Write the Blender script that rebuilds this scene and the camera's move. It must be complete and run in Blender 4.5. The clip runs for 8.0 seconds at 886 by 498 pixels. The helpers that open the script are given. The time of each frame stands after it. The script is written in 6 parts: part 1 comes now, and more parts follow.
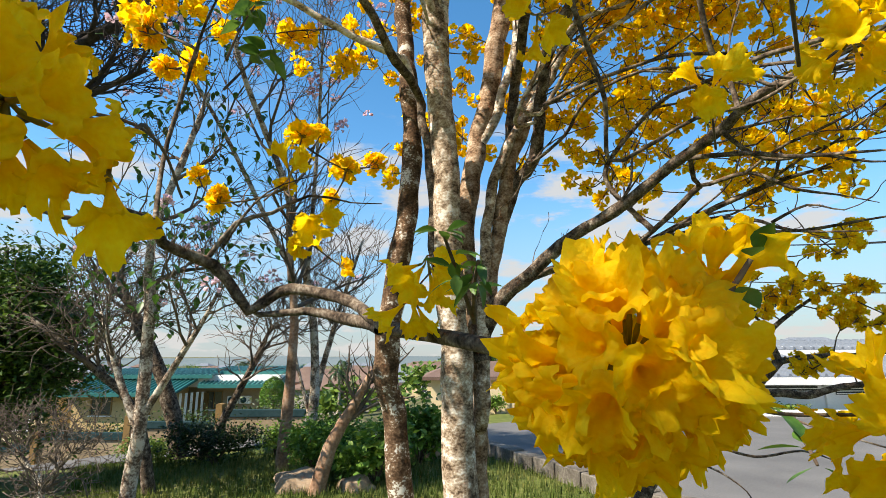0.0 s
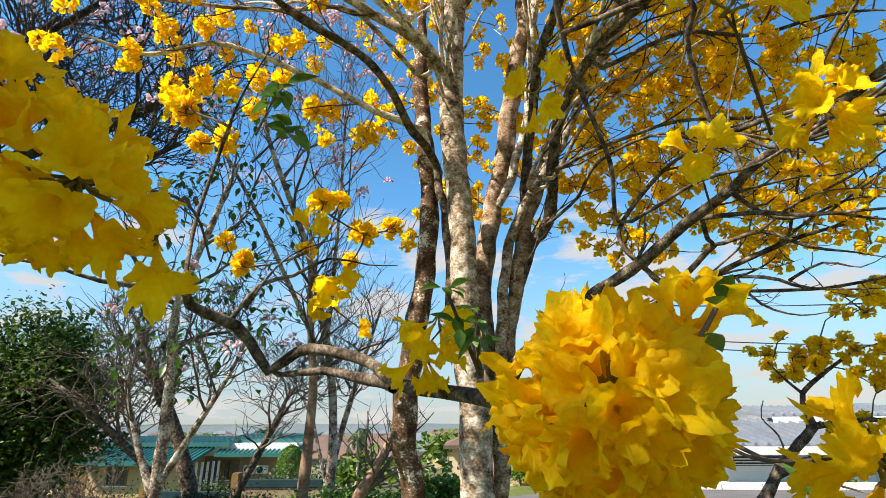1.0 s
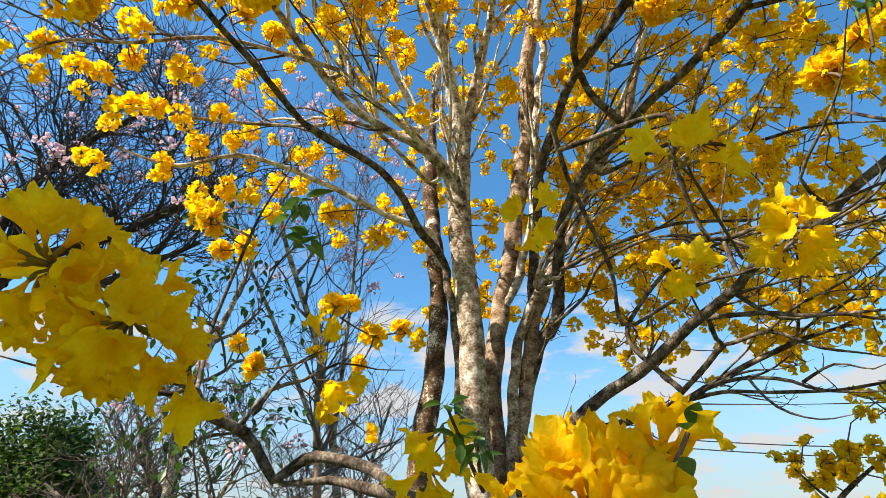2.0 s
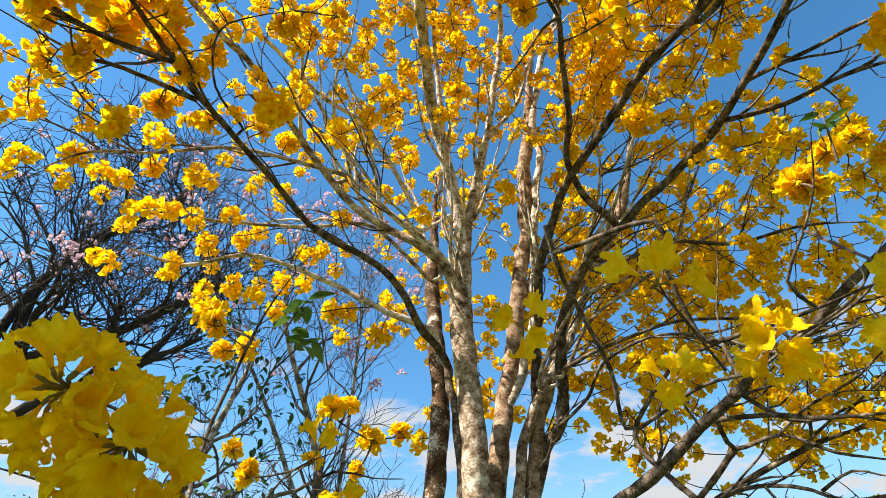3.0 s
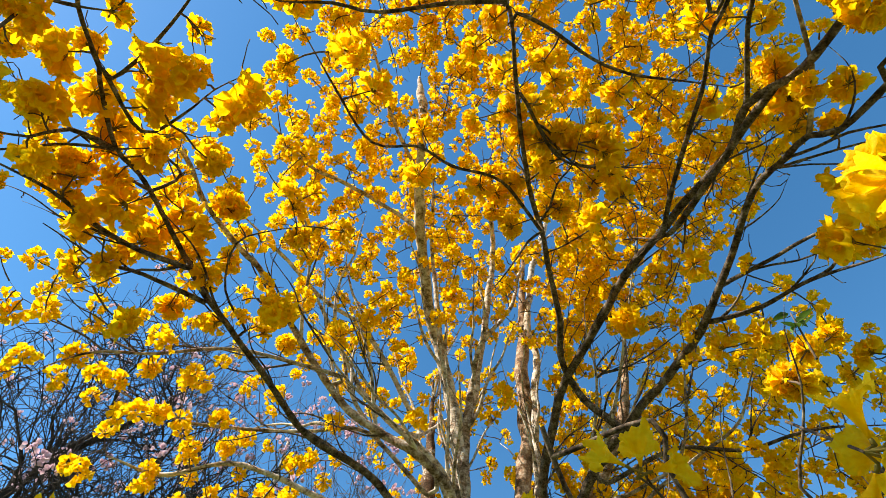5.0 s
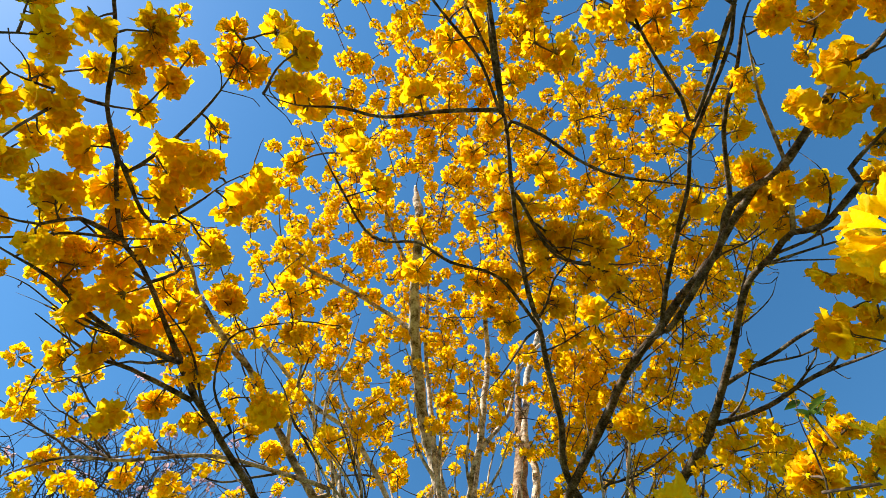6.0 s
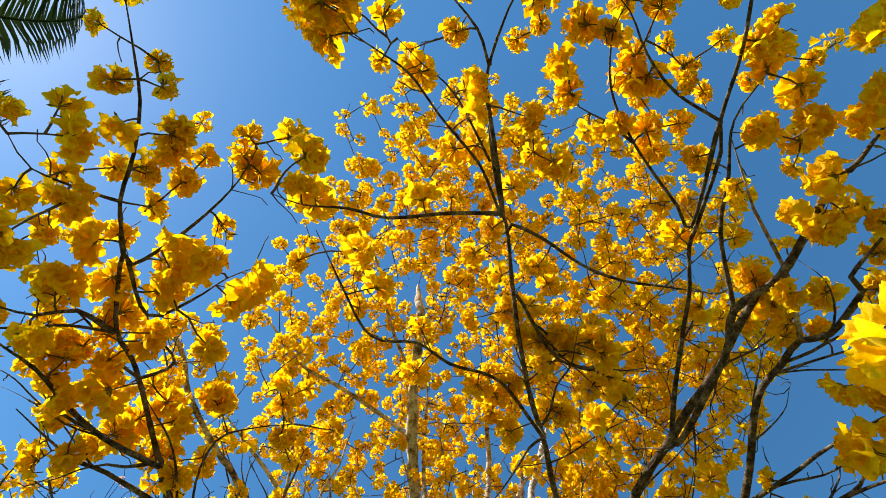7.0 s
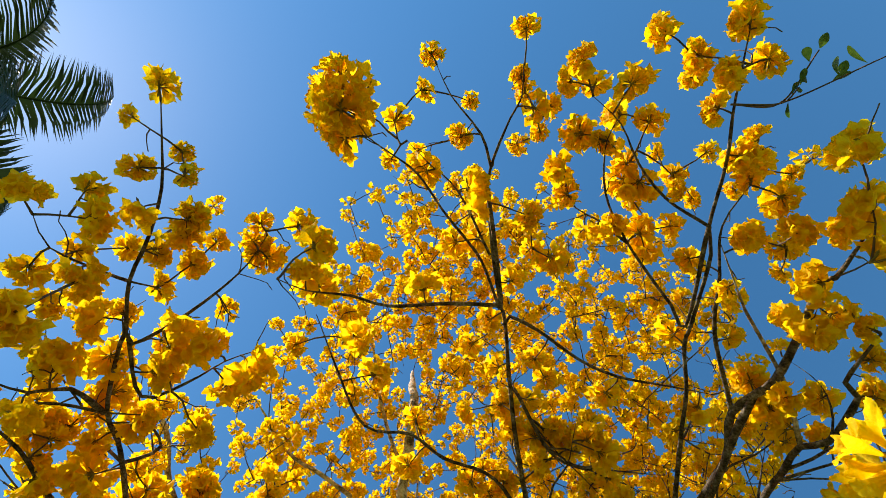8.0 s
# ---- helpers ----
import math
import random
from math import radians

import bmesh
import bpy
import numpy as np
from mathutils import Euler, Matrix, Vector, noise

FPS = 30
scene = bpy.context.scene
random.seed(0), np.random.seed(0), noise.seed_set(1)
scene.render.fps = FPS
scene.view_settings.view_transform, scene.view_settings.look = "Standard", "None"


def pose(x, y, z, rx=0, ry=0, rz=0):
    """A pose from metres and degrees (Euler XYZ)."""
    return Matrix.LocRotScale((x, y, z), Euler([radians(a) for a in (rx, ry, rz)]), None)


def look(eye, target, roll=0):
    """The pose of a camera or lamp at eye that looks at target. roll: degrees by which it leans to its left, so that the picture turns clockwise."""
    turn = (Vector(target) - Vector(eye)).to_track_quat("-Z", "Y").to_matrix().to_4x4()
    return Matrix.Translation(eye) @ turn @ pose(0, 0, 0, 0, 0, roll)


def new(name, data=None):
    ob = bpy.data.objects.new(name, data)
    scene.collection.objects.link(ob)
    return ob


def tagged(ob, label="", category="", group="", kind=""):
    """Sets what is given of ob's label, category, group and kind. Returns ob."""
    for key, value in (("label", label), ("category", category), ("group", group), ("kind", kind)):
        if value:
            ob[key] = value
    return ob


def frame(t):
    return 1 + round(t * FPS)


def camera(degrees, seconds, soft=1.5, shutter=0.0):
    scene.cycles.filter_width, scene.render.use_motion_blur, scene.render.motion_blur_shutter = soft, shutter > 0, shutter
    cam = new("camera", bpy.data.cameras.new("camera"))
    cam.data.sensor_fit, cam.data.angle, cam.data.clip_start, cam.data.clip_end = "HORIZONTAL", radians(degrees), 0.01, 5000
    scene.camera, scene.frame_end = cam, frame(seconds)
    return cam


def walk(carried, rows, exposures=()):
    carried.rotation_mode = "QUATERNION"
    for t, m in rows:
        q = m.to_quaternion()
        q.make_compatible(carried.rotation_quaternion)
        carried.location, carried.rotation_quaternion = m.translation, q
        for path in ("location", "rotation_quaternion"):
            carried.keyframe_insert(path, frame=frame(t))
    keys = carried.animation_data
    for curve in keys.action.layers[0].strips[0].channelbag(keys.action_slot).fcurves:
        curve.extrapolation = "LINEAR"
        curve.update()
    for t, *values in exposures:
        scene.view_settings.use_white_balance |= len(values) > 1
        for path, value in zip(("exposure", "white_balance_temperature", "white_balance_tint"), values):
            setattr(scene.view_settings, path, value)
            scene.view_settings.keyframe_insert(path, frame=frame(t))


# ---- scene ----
# ---------------------------------------------------------------- camera
cam = camera(81.2, 8.0, 0.5)
ROWS = [
    (0.0, -0.0000, 0.0001, 1.6000, -0.00, 11.55, 0.21),
    (0.5, 0.0044, -0.0224, 1.5873, 1.11, 14.30, 0.33),
    (1.0, 0.0179, -0.0439, 1.5826, 2.30, 18.51, 0.19),
    (1.5, 0.0248, -0.0777, 1.5880, 3.02, 23.50, -0.06),
    (3.0, 0.0516, -0.1560, 1.5903, 3.92, 39.15, -0.25),
    (3.5, 0.0576, -0.1714, 1.5947, 3.91, 43.66, -0.40),
    (4.0, 0.0517, -0.1793, 1.6005, 4.02, 49.17, -0.35),
    (4.5, 0.0721, -0.1901, 1.5752, 4.08, 55.27, -0.17),
    (6.0, 0.0313, -0.1130, 1.5034, 3.13, 73.83, 0.66),
    (6.5, 0.0031, -0.1022, 1.5090, 3.14, 79.66, 1.55),
    (7.0, 0.0430, -0.1105, 1.5115, 2.01, 84.87, 0.07),
    (7.5, 0.0501, -0.1211, 1.4756, 0.69, 89.43, -0.10),
    (8.0, 0.0290, -0.1395, 1.4643, -0.15, 94.03, 0.46),
]
walk(cam, [(t, pose(x, y, z, 90 + pitch, roll, yaw)) for t, x, y, z, yaw, pitch, roll in ROWS],
     exposures=[(t, stops, 7450, 10) for t, stops in ((0.0, 1.16), (1.0, 1.18), (1.5, 1.18), (3.0, 1.22), (4.5, 1.12), (6.5, 0.95), (8.0, 0.82))])

# ---------------------------------------------------------------- world, sun
SUN_FROM = Vector((-0.62, -0.315, 0.72)).normalized()
world = bpy.data.worlds.new("sky")
scene.world = world
world.use_nodes = True
wn, wl = world.node_tree.nodes, world.node_tree.links
background = wn["Background"]
sky = wn.new("ShaderNodeTexSky")
sky.sky_type = "NISHITA"
sky.sun_disc = False
sky.sun_elevation = math.asin(SUN_FROM.z)
sky.sun_rotation = math.atan2(SUN_FROM.x, SUN_FROM.y)
sky.air_density, sky.dust_density, sky.ozone_density = 1.0, 0.12, 4.0
background.inputs["Strength"].default_value = 0.122
# fair-weather clouds low over the horizon
geo = wn.new("ShaderNodeTexCoord")
sep = wn.new("ShaderNodeSeparateXYZ")
wl.new(geo.outputs["Generated"], sep.inputs[0])


def wmath(op, a, b=None, c=None, clamp=False):
    n = wn.new("ShaderNodeMath")
    n.operation, n.use_clamp = op, clamp
    for k, v in enumerate((a, b, c)):
        if v is None:
            continue
        if isinstance(v, (int, float)):
            n.inputs[k].default_value = v
        else:
            wl.new(v, n.inputs[k])
    return n.outputs[0]


height = wmath("MAXIMUM", sep.outputs["Z"], 0.0)
drop = wmath("ADD", height, 0.25)
flat = wn.new("ShaderNodeCombineXYZ")
wl.new(wmath("DIVIDE", sep.outputs["X"], drop), flat.inputs[0])
wl.new(wmath("DIVIDE", sep.outputs["Y"], drop), flat.inputs[1])
wl.new(wmath("MULTIPLY", height, 4.0), flat.inputs[2])
puff = wn.new("ShaderNodeTexNoise")
puff.inputs["Scale"].default_value, puff.inputs["Detail"].default_value, puff.inputs["Roughness"].default_value = 2.6, 7.0, 0.58
wl.new(flat.outputs[0], puff.inputs["Vector"])
edge = wn.new("ShaderNodeMapRange")
edge.interpolation_type = "SMOOTHSTEP"
edge.inputs["From Min"].default_value, edge.inputs["From Max"].default_value = 0.492, 0.60
wl.new(puff.outputs["Fac"], edge.inputs["Value"])
belt = wn.new("ShaderNodeMapRange")
belt.interpolation_type = "SMOOTHSTEP"
belt.inputs["From Min"].default_value, belt.inputs["From Max"].default_value = 0.50, 0.33
wl.new(height, belt.inputs["Value"])
haze = wn.new("ShaderNodeMapRange")
haze.interpolation_type = "SMOOTHSTEP"
haze.inputs["From Min"].default_value, haze.inputs["From Max"].default_value, haze.inputs["To Max"].default_value = 0.36, 0.0, 0.85
wl.new(height, haze.inputs["Value"])
deep = wn.new("ShaderNodeHueSaturation")
deep.inputs["Saturation"].default_value, deep.inputs["Hue"].default_value = 1.25, 0.495
wl.new(sky.outputs[0], deep.inputs["Color"])


def blend(fac, below, above):
    n = wn.new("ShaderNodeMix")
    n.data_type = "RGBA"
    wl.new(fac, n.inputs["Factor"])
    wl.new(below, n.inputs["A"])
    n.inputs["B"].default_value = above
    return n.outputs["Result"]


hazy = blend(haze.outputs[0], deep.outputs[0], (1.25, 1.75, 2.35, 1))
cloudy = blend(wmath("MULTIPLY", wmath("MULTIPLY", edge.outputs[0], belt.outputs[0]), 0.9), hazy, (2.55, 2.7, 2.95, 1))
wl.new(cloudy, background.inputs["Color"])

sun = new("sun", bpy.data.lights.new("sun", "SUN"))
sun.data.energy, sun.data.angle, sun.data.color = 5.0, radians(0.53), (1.0, 0.96, 0.90)
sun.matrix_world = look(SUN_FROM * 40, (0, 0, 0))

# ---------------------------------------------------------------- materials


def material(name, colours, scale=6.0, rough=0.7, bump=0.3, fine=40.0, spec=0.3, through_light=0.0, stops=None, per_object=0.0, stretch=None, pass_tint=(1.0, 1.0, 1.0)):
    """A surface whose colour wanders between the given ones at two scales, with relief; through_light: share of light let through."""
    m = bpy.data.materials.new(name)
    m.use_nodes = True
    n, l = m.node_tree.nodes, m.node_tree.links
    b = n["Principled BSDF"]
    tc = n.new("ShaderNodeTexCoord")
    place = tc.outputs["Object"]
    if stretch:
        mp = n.new("ShaderNodeMapping")
        mp.inputs["Scale"].default_value = stretch
        l.new(place, mp.inputs[0])
        place = mp.outputs[0]
    n1 = n.new("ShaderNodeTexNoise")
    n1.inputs["Scale"].default_value, n1.inputs["Detail"].default_value = scale, 7.0
    l.new(place, n1.inputs["Vector"])
    n2 = n.new("ShaderNodeTexNoise")
    n2.inputs["Scale"].default_value, n2.inputs["Detail"].default_value = fine, 4.0
    l.new(place, n2.inputs["Vector"])
    mixv = n.new("ShaderNodeMix")
    mixv.inputs["Factor"].default_value = 0.4
    l.new(n1.outputs["Fac"], mixv.inputs["A"])
    l.new(n2.outputs["Fac"], mixv.inputs["B"])
    value = mixv.outputs["Result"]
    if per_object:
        oi = n.new("ShaderNodeObjectInfo")
        isl = n.new("ShaderNodeNewGeometry")
        ad = n.new("ShaderNodeMath")
        ad.operation = "ADD"
        l.new(oi.outputs["Random"], ad.inputs[0])
        l.new(isl.outputs["Random Per Island"], ad.inputs[1])
        sh = n.new("ShaderNodeMath")
        sh.operation = "MULTIPLY_ADD"
        l.new(ad.outputs[0], sh.inputs[0])
        sh.inputs[1].default_value = per_object
        l.new(value, sh.inputs[2])
        s2 = n.new("ShaderNodeMath")
        s2.operation = "SUBTRACT"
        l.new(sh.outputs[0], s2.inputs[0])
        s2.inputs[1].default_value = per_object
        value = s2.outputs[0]
    ramp = n.new("ShaderNodeValToRGB")
    e = ramp.color_ramp.elements
    stops = stops or [0.32 + 0.36 * k / max(1, len(colours) - 1) for k in range(len(colours))]
    while len(e) < len(colours):
        e.new(0.5)
    for k, col in enumerate(colours):
        e[k].position, e[k].color = stops[k], (*col, 1)
    l.new(value, ramp.inputs[0])
    l.new(ramp.outputs[0], b.inputs["Base Color"])
    b.inputs["Roughness"].default_value = rough
    b.inputs["Specular IOR Level"].default_value = spec
    if bump:
        bp = n.new("ShaderNodeBump")
        bp.inputs["Strength"].default_value, bp.inputs["Distance"].default_value = bump, 0.01
        l.new(mixv.outputs["Result"], bp.inputs["Height"])
        l.new(bp.outputs[0], b.inputs["Normal"])
    if through_light:
        tr = n.new("ShaderNodeBsdfTranslucent")
        tint = n.new("ShaderNodeMix")
        tint.data_type, tint.blend_type = "RGBA", "MULTIPLY"
        tint.inputs["Factor"].default_value = 1.0
        l.new(ramp.outputs[0], tint.inputs["A"])
        tint.inputs["B"].default_value = (*pass_tint, 1)
        l.new(tint.outputs["Result"], tr.inputs["Color"])
        ms = n.new("ShaderNodeMixShader")
        ms.inputs[0].default_value = through_light
        l.new(b.outputs[0], ms.inputs[1])
        l.new(tr.outputs[0], ms.inputs[2])
        l.new(ms.outputs[0], n["Material Output"].inputs["Surface"])
    return m


pale_bark = material("pale_bark", [(0.065, 0.043, 0.028), (0.21, 0.150, 0.102), (0.38, 0.305, 0.23), (0.66, 0.62, 0.55)], 15, 0.92, 0.6, 70, 0.1, stops=[0.38, 0.46, 0.54, 0.63], stretch=(1, 1, 1.3))
# dark brown mottled bark, deepened to put the shade of backlit limbs in
dark_bark = material("dark_bark", [(0.022, 0.016, 0.012), (0.062, 0.045, 0.033), (0.13, 0.10, 0.075), (0.27, 0.235, 0.19)], 26, 0.92, 0.6, 120, 0.1, stops=[0.38, 0.46, 0.55, 0.65], stretch=(1, 1, 0.9))
brown_bark = material("brown_bark", [(0.032, 0.019, 0.011), (0.085, 0.050, 0.029), (0.17, 0.11, 0.07), (0.56, 0.53, 0.47)], 11, 0.92, 0.6, 75, 0.1, stops=[0.37, 0.47, 0.55, 0.60], stretch=(1, 1, 1.2))
tan_bark = material("tan_bark", [(0.07, 0.042, 0.026), (0.19, 0.118, 0.073), (0.33, 0.235, 0.16), (0.50, 0.43, 0.35)], 15, 0.92, 0.6, 75, 0.1, stops=[0.38, 0.46, 0.55, 0.65], stretch=(1, 1, 1.2))
white_bark = material("white_bark", [(0.10, 0.072, 0.05), (0.29, 0.23, 0.17), (0.50, 0.44, 0.36), (0.70, 0.66, 0.59)], 16, 0.92, 0.5, 65, 0.1, stops=[0.38, 0.45, 0.52, 0.62], stretch=(1, 1, 1.5))
twig_bark = material("twig_bark", [(0.045, 0.032, 0.024), (0.17, 0.125, 0.09)], 20, 0.9, 0.3, 90, 0.15)
bare_twig = material("bare_twig", [(0.07, 0.055, 0.045), (0.17, 0.135, 0.11)], 8, 0.9, 0.2, 40, 0.1)
bare_bark = material("bare_bark", [(0.09, 0.06, 0.042), (0.26, 0.20, 0.15), (0.50, 0.44, 0.36)], 8, 0.9, 1.0, 45, 0.15, stops=[0.42, 0.49, 0.56])
red_bark = material("red_bark", [(0.10, 0.05, 0.03), (0.27, 0.16, 0.10), (0.42, 0.31, 0.23)], 5, 0.9, 0.9, 30, 0.15)
black_bark = material("black_bark", [(0.018, 0.015, 0.013), (0.075, 0.062, 0.052)], 8, 0.95, 0.6, 40, 0.1)
petal = material("petal", [(0.90, 0.52, 0.010), (0.95, 0.625, 0.016), (0.97, 0.72, 0.026)], 70, 0.62, 0.55, 230, 0.12, 0.60, per_object=0.10, pass_tint=(1.0, 1.03, 1.0))
calyx = material("calyx", [(0.15, 0.13, 0.025), (0.30, 0.21, 0.05)], 40, 0.8, 0.2, 120, 0.2)
leaf_green = material("leaf_green", [(0.022, 0.065, 0.012), (0.06, 0.14, 0.022), (0.11, 0.20, 0.03)], 25, 0.45, 0.2, 90, 0.4, 0.3, per_object=0.2)
deep_green = material("deep_green", [(0.010, 0.026, 0.006), (0.03, 0.06, 0.012), (0.12, 0.17, 0.025)], 2.2, 0.5, 0.0, 14, 0.3, 0.22, per_object=0.25, stops=[0.36, 0.52, 0.66])
tree_green = material("tree_green", [(0.028, 0.065, 0.011), (0.09, 0.165, 0.024), (0.21, 0.28, 0.042)], 3, 0.55, 0.0, 20, 0.3, 0.28, per_object=0.22)
fern_green = material("fern_green", [(0.05, 0.12, 0.016), (0.13, 0.25, 0.032), (0.24, 0.34, 0.05)], 3, 0.55, 0.0, 20, 0.3, 0.3, per_object=0.2)
palm_green = material("palm_green", [(0.012, 0.03, 0.008), (0.035, 0.07, 0.015)], 4, 0.4, 0.1, 30, 0.4, 0.2)
pink_petal = material("pink_petal", [(0.66, 0.42, 0.50), (0.84, 0.64, 0.70)], 20, 0.7, 0.1, 90, 0.1, 0.3, per_object=0.1)
# greens lowered by a quarter to put the verge's shade into the colour
grass_green = material("grass_green", [(0.035, 0.06, 0.012), (0.085, 0.12, 0.026), (0.19, 0.19, 0.06)], 0.8, 0.9, 0.0, 12, 0.1, 0.2, per_object=0.15)
soil = material("soil", [(0.045, 0.06, 0.016), (0.10, 0.12, 0.03), (0.20, 0.17, 0.075)], 0.5, 0.95, 0.8, 9, 0.1)
asphalt = material("asphalt", [(0.075, 0.074, 0.074), (0.11, 0.108, 0.106), (0.15, 0.146, 0.14)], 0.8, 0.9, 0.4, 60, 0.2)
concrete = material("concrete", [(0.13, 0.12, 0.105), (0.23, 0.215, 0.19), (0.33, 0.31, 0.28)], 2.5, 0.9, 0.5, 30, 0.2)
kerb_grey = material("kerb_grey", [(0.06, 0.05, 0.04), (0.13, 0.115, 0.095), (0.24, 0.22, 0.19)], 4, 0.95, 0.8, 35, 0.1)
white_paint = material("white_paint", [(0.66, 0.65, 0.62), (0.80, 0.80, 0.78)], 1.2, 0.8, 0.15, 20, 0.2)
cream_paint = material("cream_paint", [(0.50, 0.39, 0.23), (0.62, 0.50, 0.31)], 0.8, 0.85, 0.2, 14, 0.2)
pink_paint = material("pink_paint", [(0.55, 0.30, 0.24), (0.65, 0.38, 0.31)], 0.8, 0.85, 0.2, 14, 0.2)
teal_metal = material("teal_metal", [(0.006, 0.085, 0.08), (0.015, 0.14, 0.13)], 1.0, 0.45, 0.05, 9, 0.5)
grey_metal = material("grey_metal", [(0.10, 0.12, 0.145), (0.17, 0.19, 0.22)], 0.8, 0.75, 0.05, 10, 0.2)
cream_roof = material("cream_roof", [(0.50, 0.44, 0.36), (0.62, 0.56, 0.47)], 0.8, 0.7, 0.1, 10, 0.3)
brown_roof = material("brown_roof", [(0.10, 0.062, 0.048), (0.17, 0.115, 0.09)], 0.8, 0.8, 0.2, 10, 0.2)
glass_dark = material("glass_dark", [(0.015, 0.018, 0.02), (0.04, 0.045, 0.05)], 1.5, 0.12, 0.0, 8, 0.6)
trim_white = material("trim_white", [(0.62, 0.62, 0.60), (0.76, 0.76, 0.74)], 2, 0.6, 0.05, 20, 0.3)
stone = material("stone", [(0.13, 0.09, 0.06), (0.28, 0.20, 0.13), (0.40, 0.31, 0.22)], 3, 0.95, 1.0, 22, 0.1)
post_brown = material("post_brown", [(0.14, 0.085, 0.03), (0.24, 0.15, 0.06)], 2, 0.85, 0.2, 20, 0.2)
dull_green = material("dull_green", [(0.04, 0.05, 0.02), (0.10, 0.10, 0.05), (0.22, 0.20, 0.14)], 0.06, 0.95, 0.0, 0.5, 0.1)
wall_ochre = material("wall_ochre", [(0.36, 0.25, 0.12), (0.47, 0.35, 0.18)], 0.8, 0.9, 0.2, 14, 0.1)
# tan darkened so that the colour itself carries the shade on these walls
wall_tan_shaded = material("wall_tan_shaded", [(0.20, 0.15, 0.095), (0.31, 0.24, 0.16)], 0.9, 0.9, 0.3, 14, 0.1)
wall_teal = material("wall_teal", [(0.010, 0.032, 0.036), (0.03, 0.055, 0.06)], 1.5, 0.95, 0.3, 20, 0.05)
wire_black = material("wire_black", [(0.02, 0.02, 0.02), (0.04, 0.04, 0.04)], 5, 0.6, 0.0, 30, 0.3)
# blue-grey tint of the hills is distance haze put into the colour
far_haze_green = material("far_haze_green", [(0.085, 0.115, 0.125), (0.125, 0.155, 0.165)], 0.05, 0.9, 0.0, 0.6, 0.1)

# ---------------------------------------------------------------- mesh helpers
UP = Vector((0, 0, 1))


def mesh_object(name, verts, faces, mats, parent=None, label="", slots=None, smooth=True):
    me = bpy.data.meshes.new(name)
    me.from_pydata([tuple(v) for v in verts], [], faces)
    for m in mats if isinstance(mats, (list, tuple)) else [mats]:
        me.materials.append(m)
    if slots is not None:
        me.polygons.foreach_set("material_index", np.asarray(slots, dtype=np.int32))
    if smooth:
        me.polygons.foreach_set("use_smooth", np.ones(len(me.polygons), dtype=bool))
    me.update()
    ob = new(name, me)
    ob.parent = parent
    if label:
        ob["label"] = label
    return ob


def part(name, bm, mat, parent, label="", smooth=False):
    me = bpy.data.meshes.new(name)
    bm.to_mesh(me)
    bm.free()
    me.materials.append(mat)
    if smooth:
        me.polygons.foreach_set("use_smooth", np.ones(len(me.polygons), dtype=bool))
    ob = new(name, me)
    ob.parent = parent
    if label:
        ob["label"] = label
    return ob


def thing(name, at, label, category, group="", kind=""):
    ob = new(name)
    ob.location = at
    ob.empty_display_size = 0.1
    return tagged(ob, label, category, group, kind)


def smooth_line(points, step):
    """Catmull-Rom through the points, about step apart."""
    p = [Vector(q) for q in points]
    p = [p[0] * 2 - p[1]] + p + [p[-1] * 2 - p[-2]]
    out = []
    for k in range(1, len(p) - 2):
        a, b, c, d = p[k - 1:k + 3]
        n = max(1, int(round((c - b).length / step)))
        for j in range(n):
            t = j / n
            out.append(0.5 * (2 * b + (c - a) * t + (2 * a - 5 * b + 4 * c - d) * t * t + (3 * b - a - 3 * c + d) * t ** 3))
    out.append(p[-2])
    return out


def tube(line, radii, sides, lump=0.0, seed=0.0):
    """Vertices and quads of a tapered tube along a line, closed at its end."""
    verts, faces = [], []
    n = len(line)
    t = (line[1] - line[0]).normalized()
    side = t.orthogonal().normalized()
    for k in range(n):
        t = (line[min(k + 1, n - 1)] - line[max(k - 1, 0)]).normalized()
        side = (side - t * side.dot(t)).normalized()
        other = t.cross(side)
        for j in range(sides):
            a = 2 * math.pi * j / sides
            d = side * math.cos(a) + other * math.sin(a)
            r = radii[k]
            if lump:
                r *= 1 + lump * noise.noise((line[k] + d * r) * (0.35 / max(r, 0.004)) + Vector((seed, seed, 0)))
            verts.append(line[k] + d * r)
    for k in range(n - 1):
        for j in range(sides):
            a, b = k * sides + j, k * sides + (j + 1) % sides
            faces.append((a, b, b + sides, a + sides))
    faces.append(tuple((n - 1) * sides + j for j in range(sides)))
    return verts, faces


class Soup:
    """Collects pieces into one mesh."""

    def __init__(self):
        self.v, self.f, self.s = [], [], []

    def add(self, verts, faces, slot=0):
        o = len(self.v)
        self.v.extend(verts)
        self.f.extend(tuple(i + o for i in f) for f in faces)
        self.s.extend([slot] * len(faces))

    def build(self, name, mats, parent=None, label="", smooth=True):
        return mesh_object(name, self.v, self.f, mats, parent, label, self.s, smooth)


def box(bm, x0, y0, z0, x1, y1, z1, bevel=0.0):
    made = bmesh.ops.create_cube(bm, size=1.0, matrix=Matrix.Translation(((x0 + x1) / 2, (y0 + y1) / 2, (z0 + z1) / 2)) @ Matrix.Diagonal((x1 - x0, y1 - y0, z1 - z0, 1)))
    if bevel:
        edges = {e for v in made["verts"] for e in v.link_edges}
        bmesh.ops.bevel(bm, geom=list(edges), offset=bevel, segments=2, affect="EDGES")
    return bm


def slab(name, x0, y0, z0, x1, y1, z1, mat, parent=None, label="", bevel=0.0):
    return part(name, box(bmesh.new(), x0, y0, z0, x1, y1, z1, bevel), mat, parent, label)


# ---------------------------------------------------------------- ground


def ease(a, b, v):
    t = min(1.0, max(0.0, (v - a) / (b - a)))
    return t * t * (3 - 2 * t)


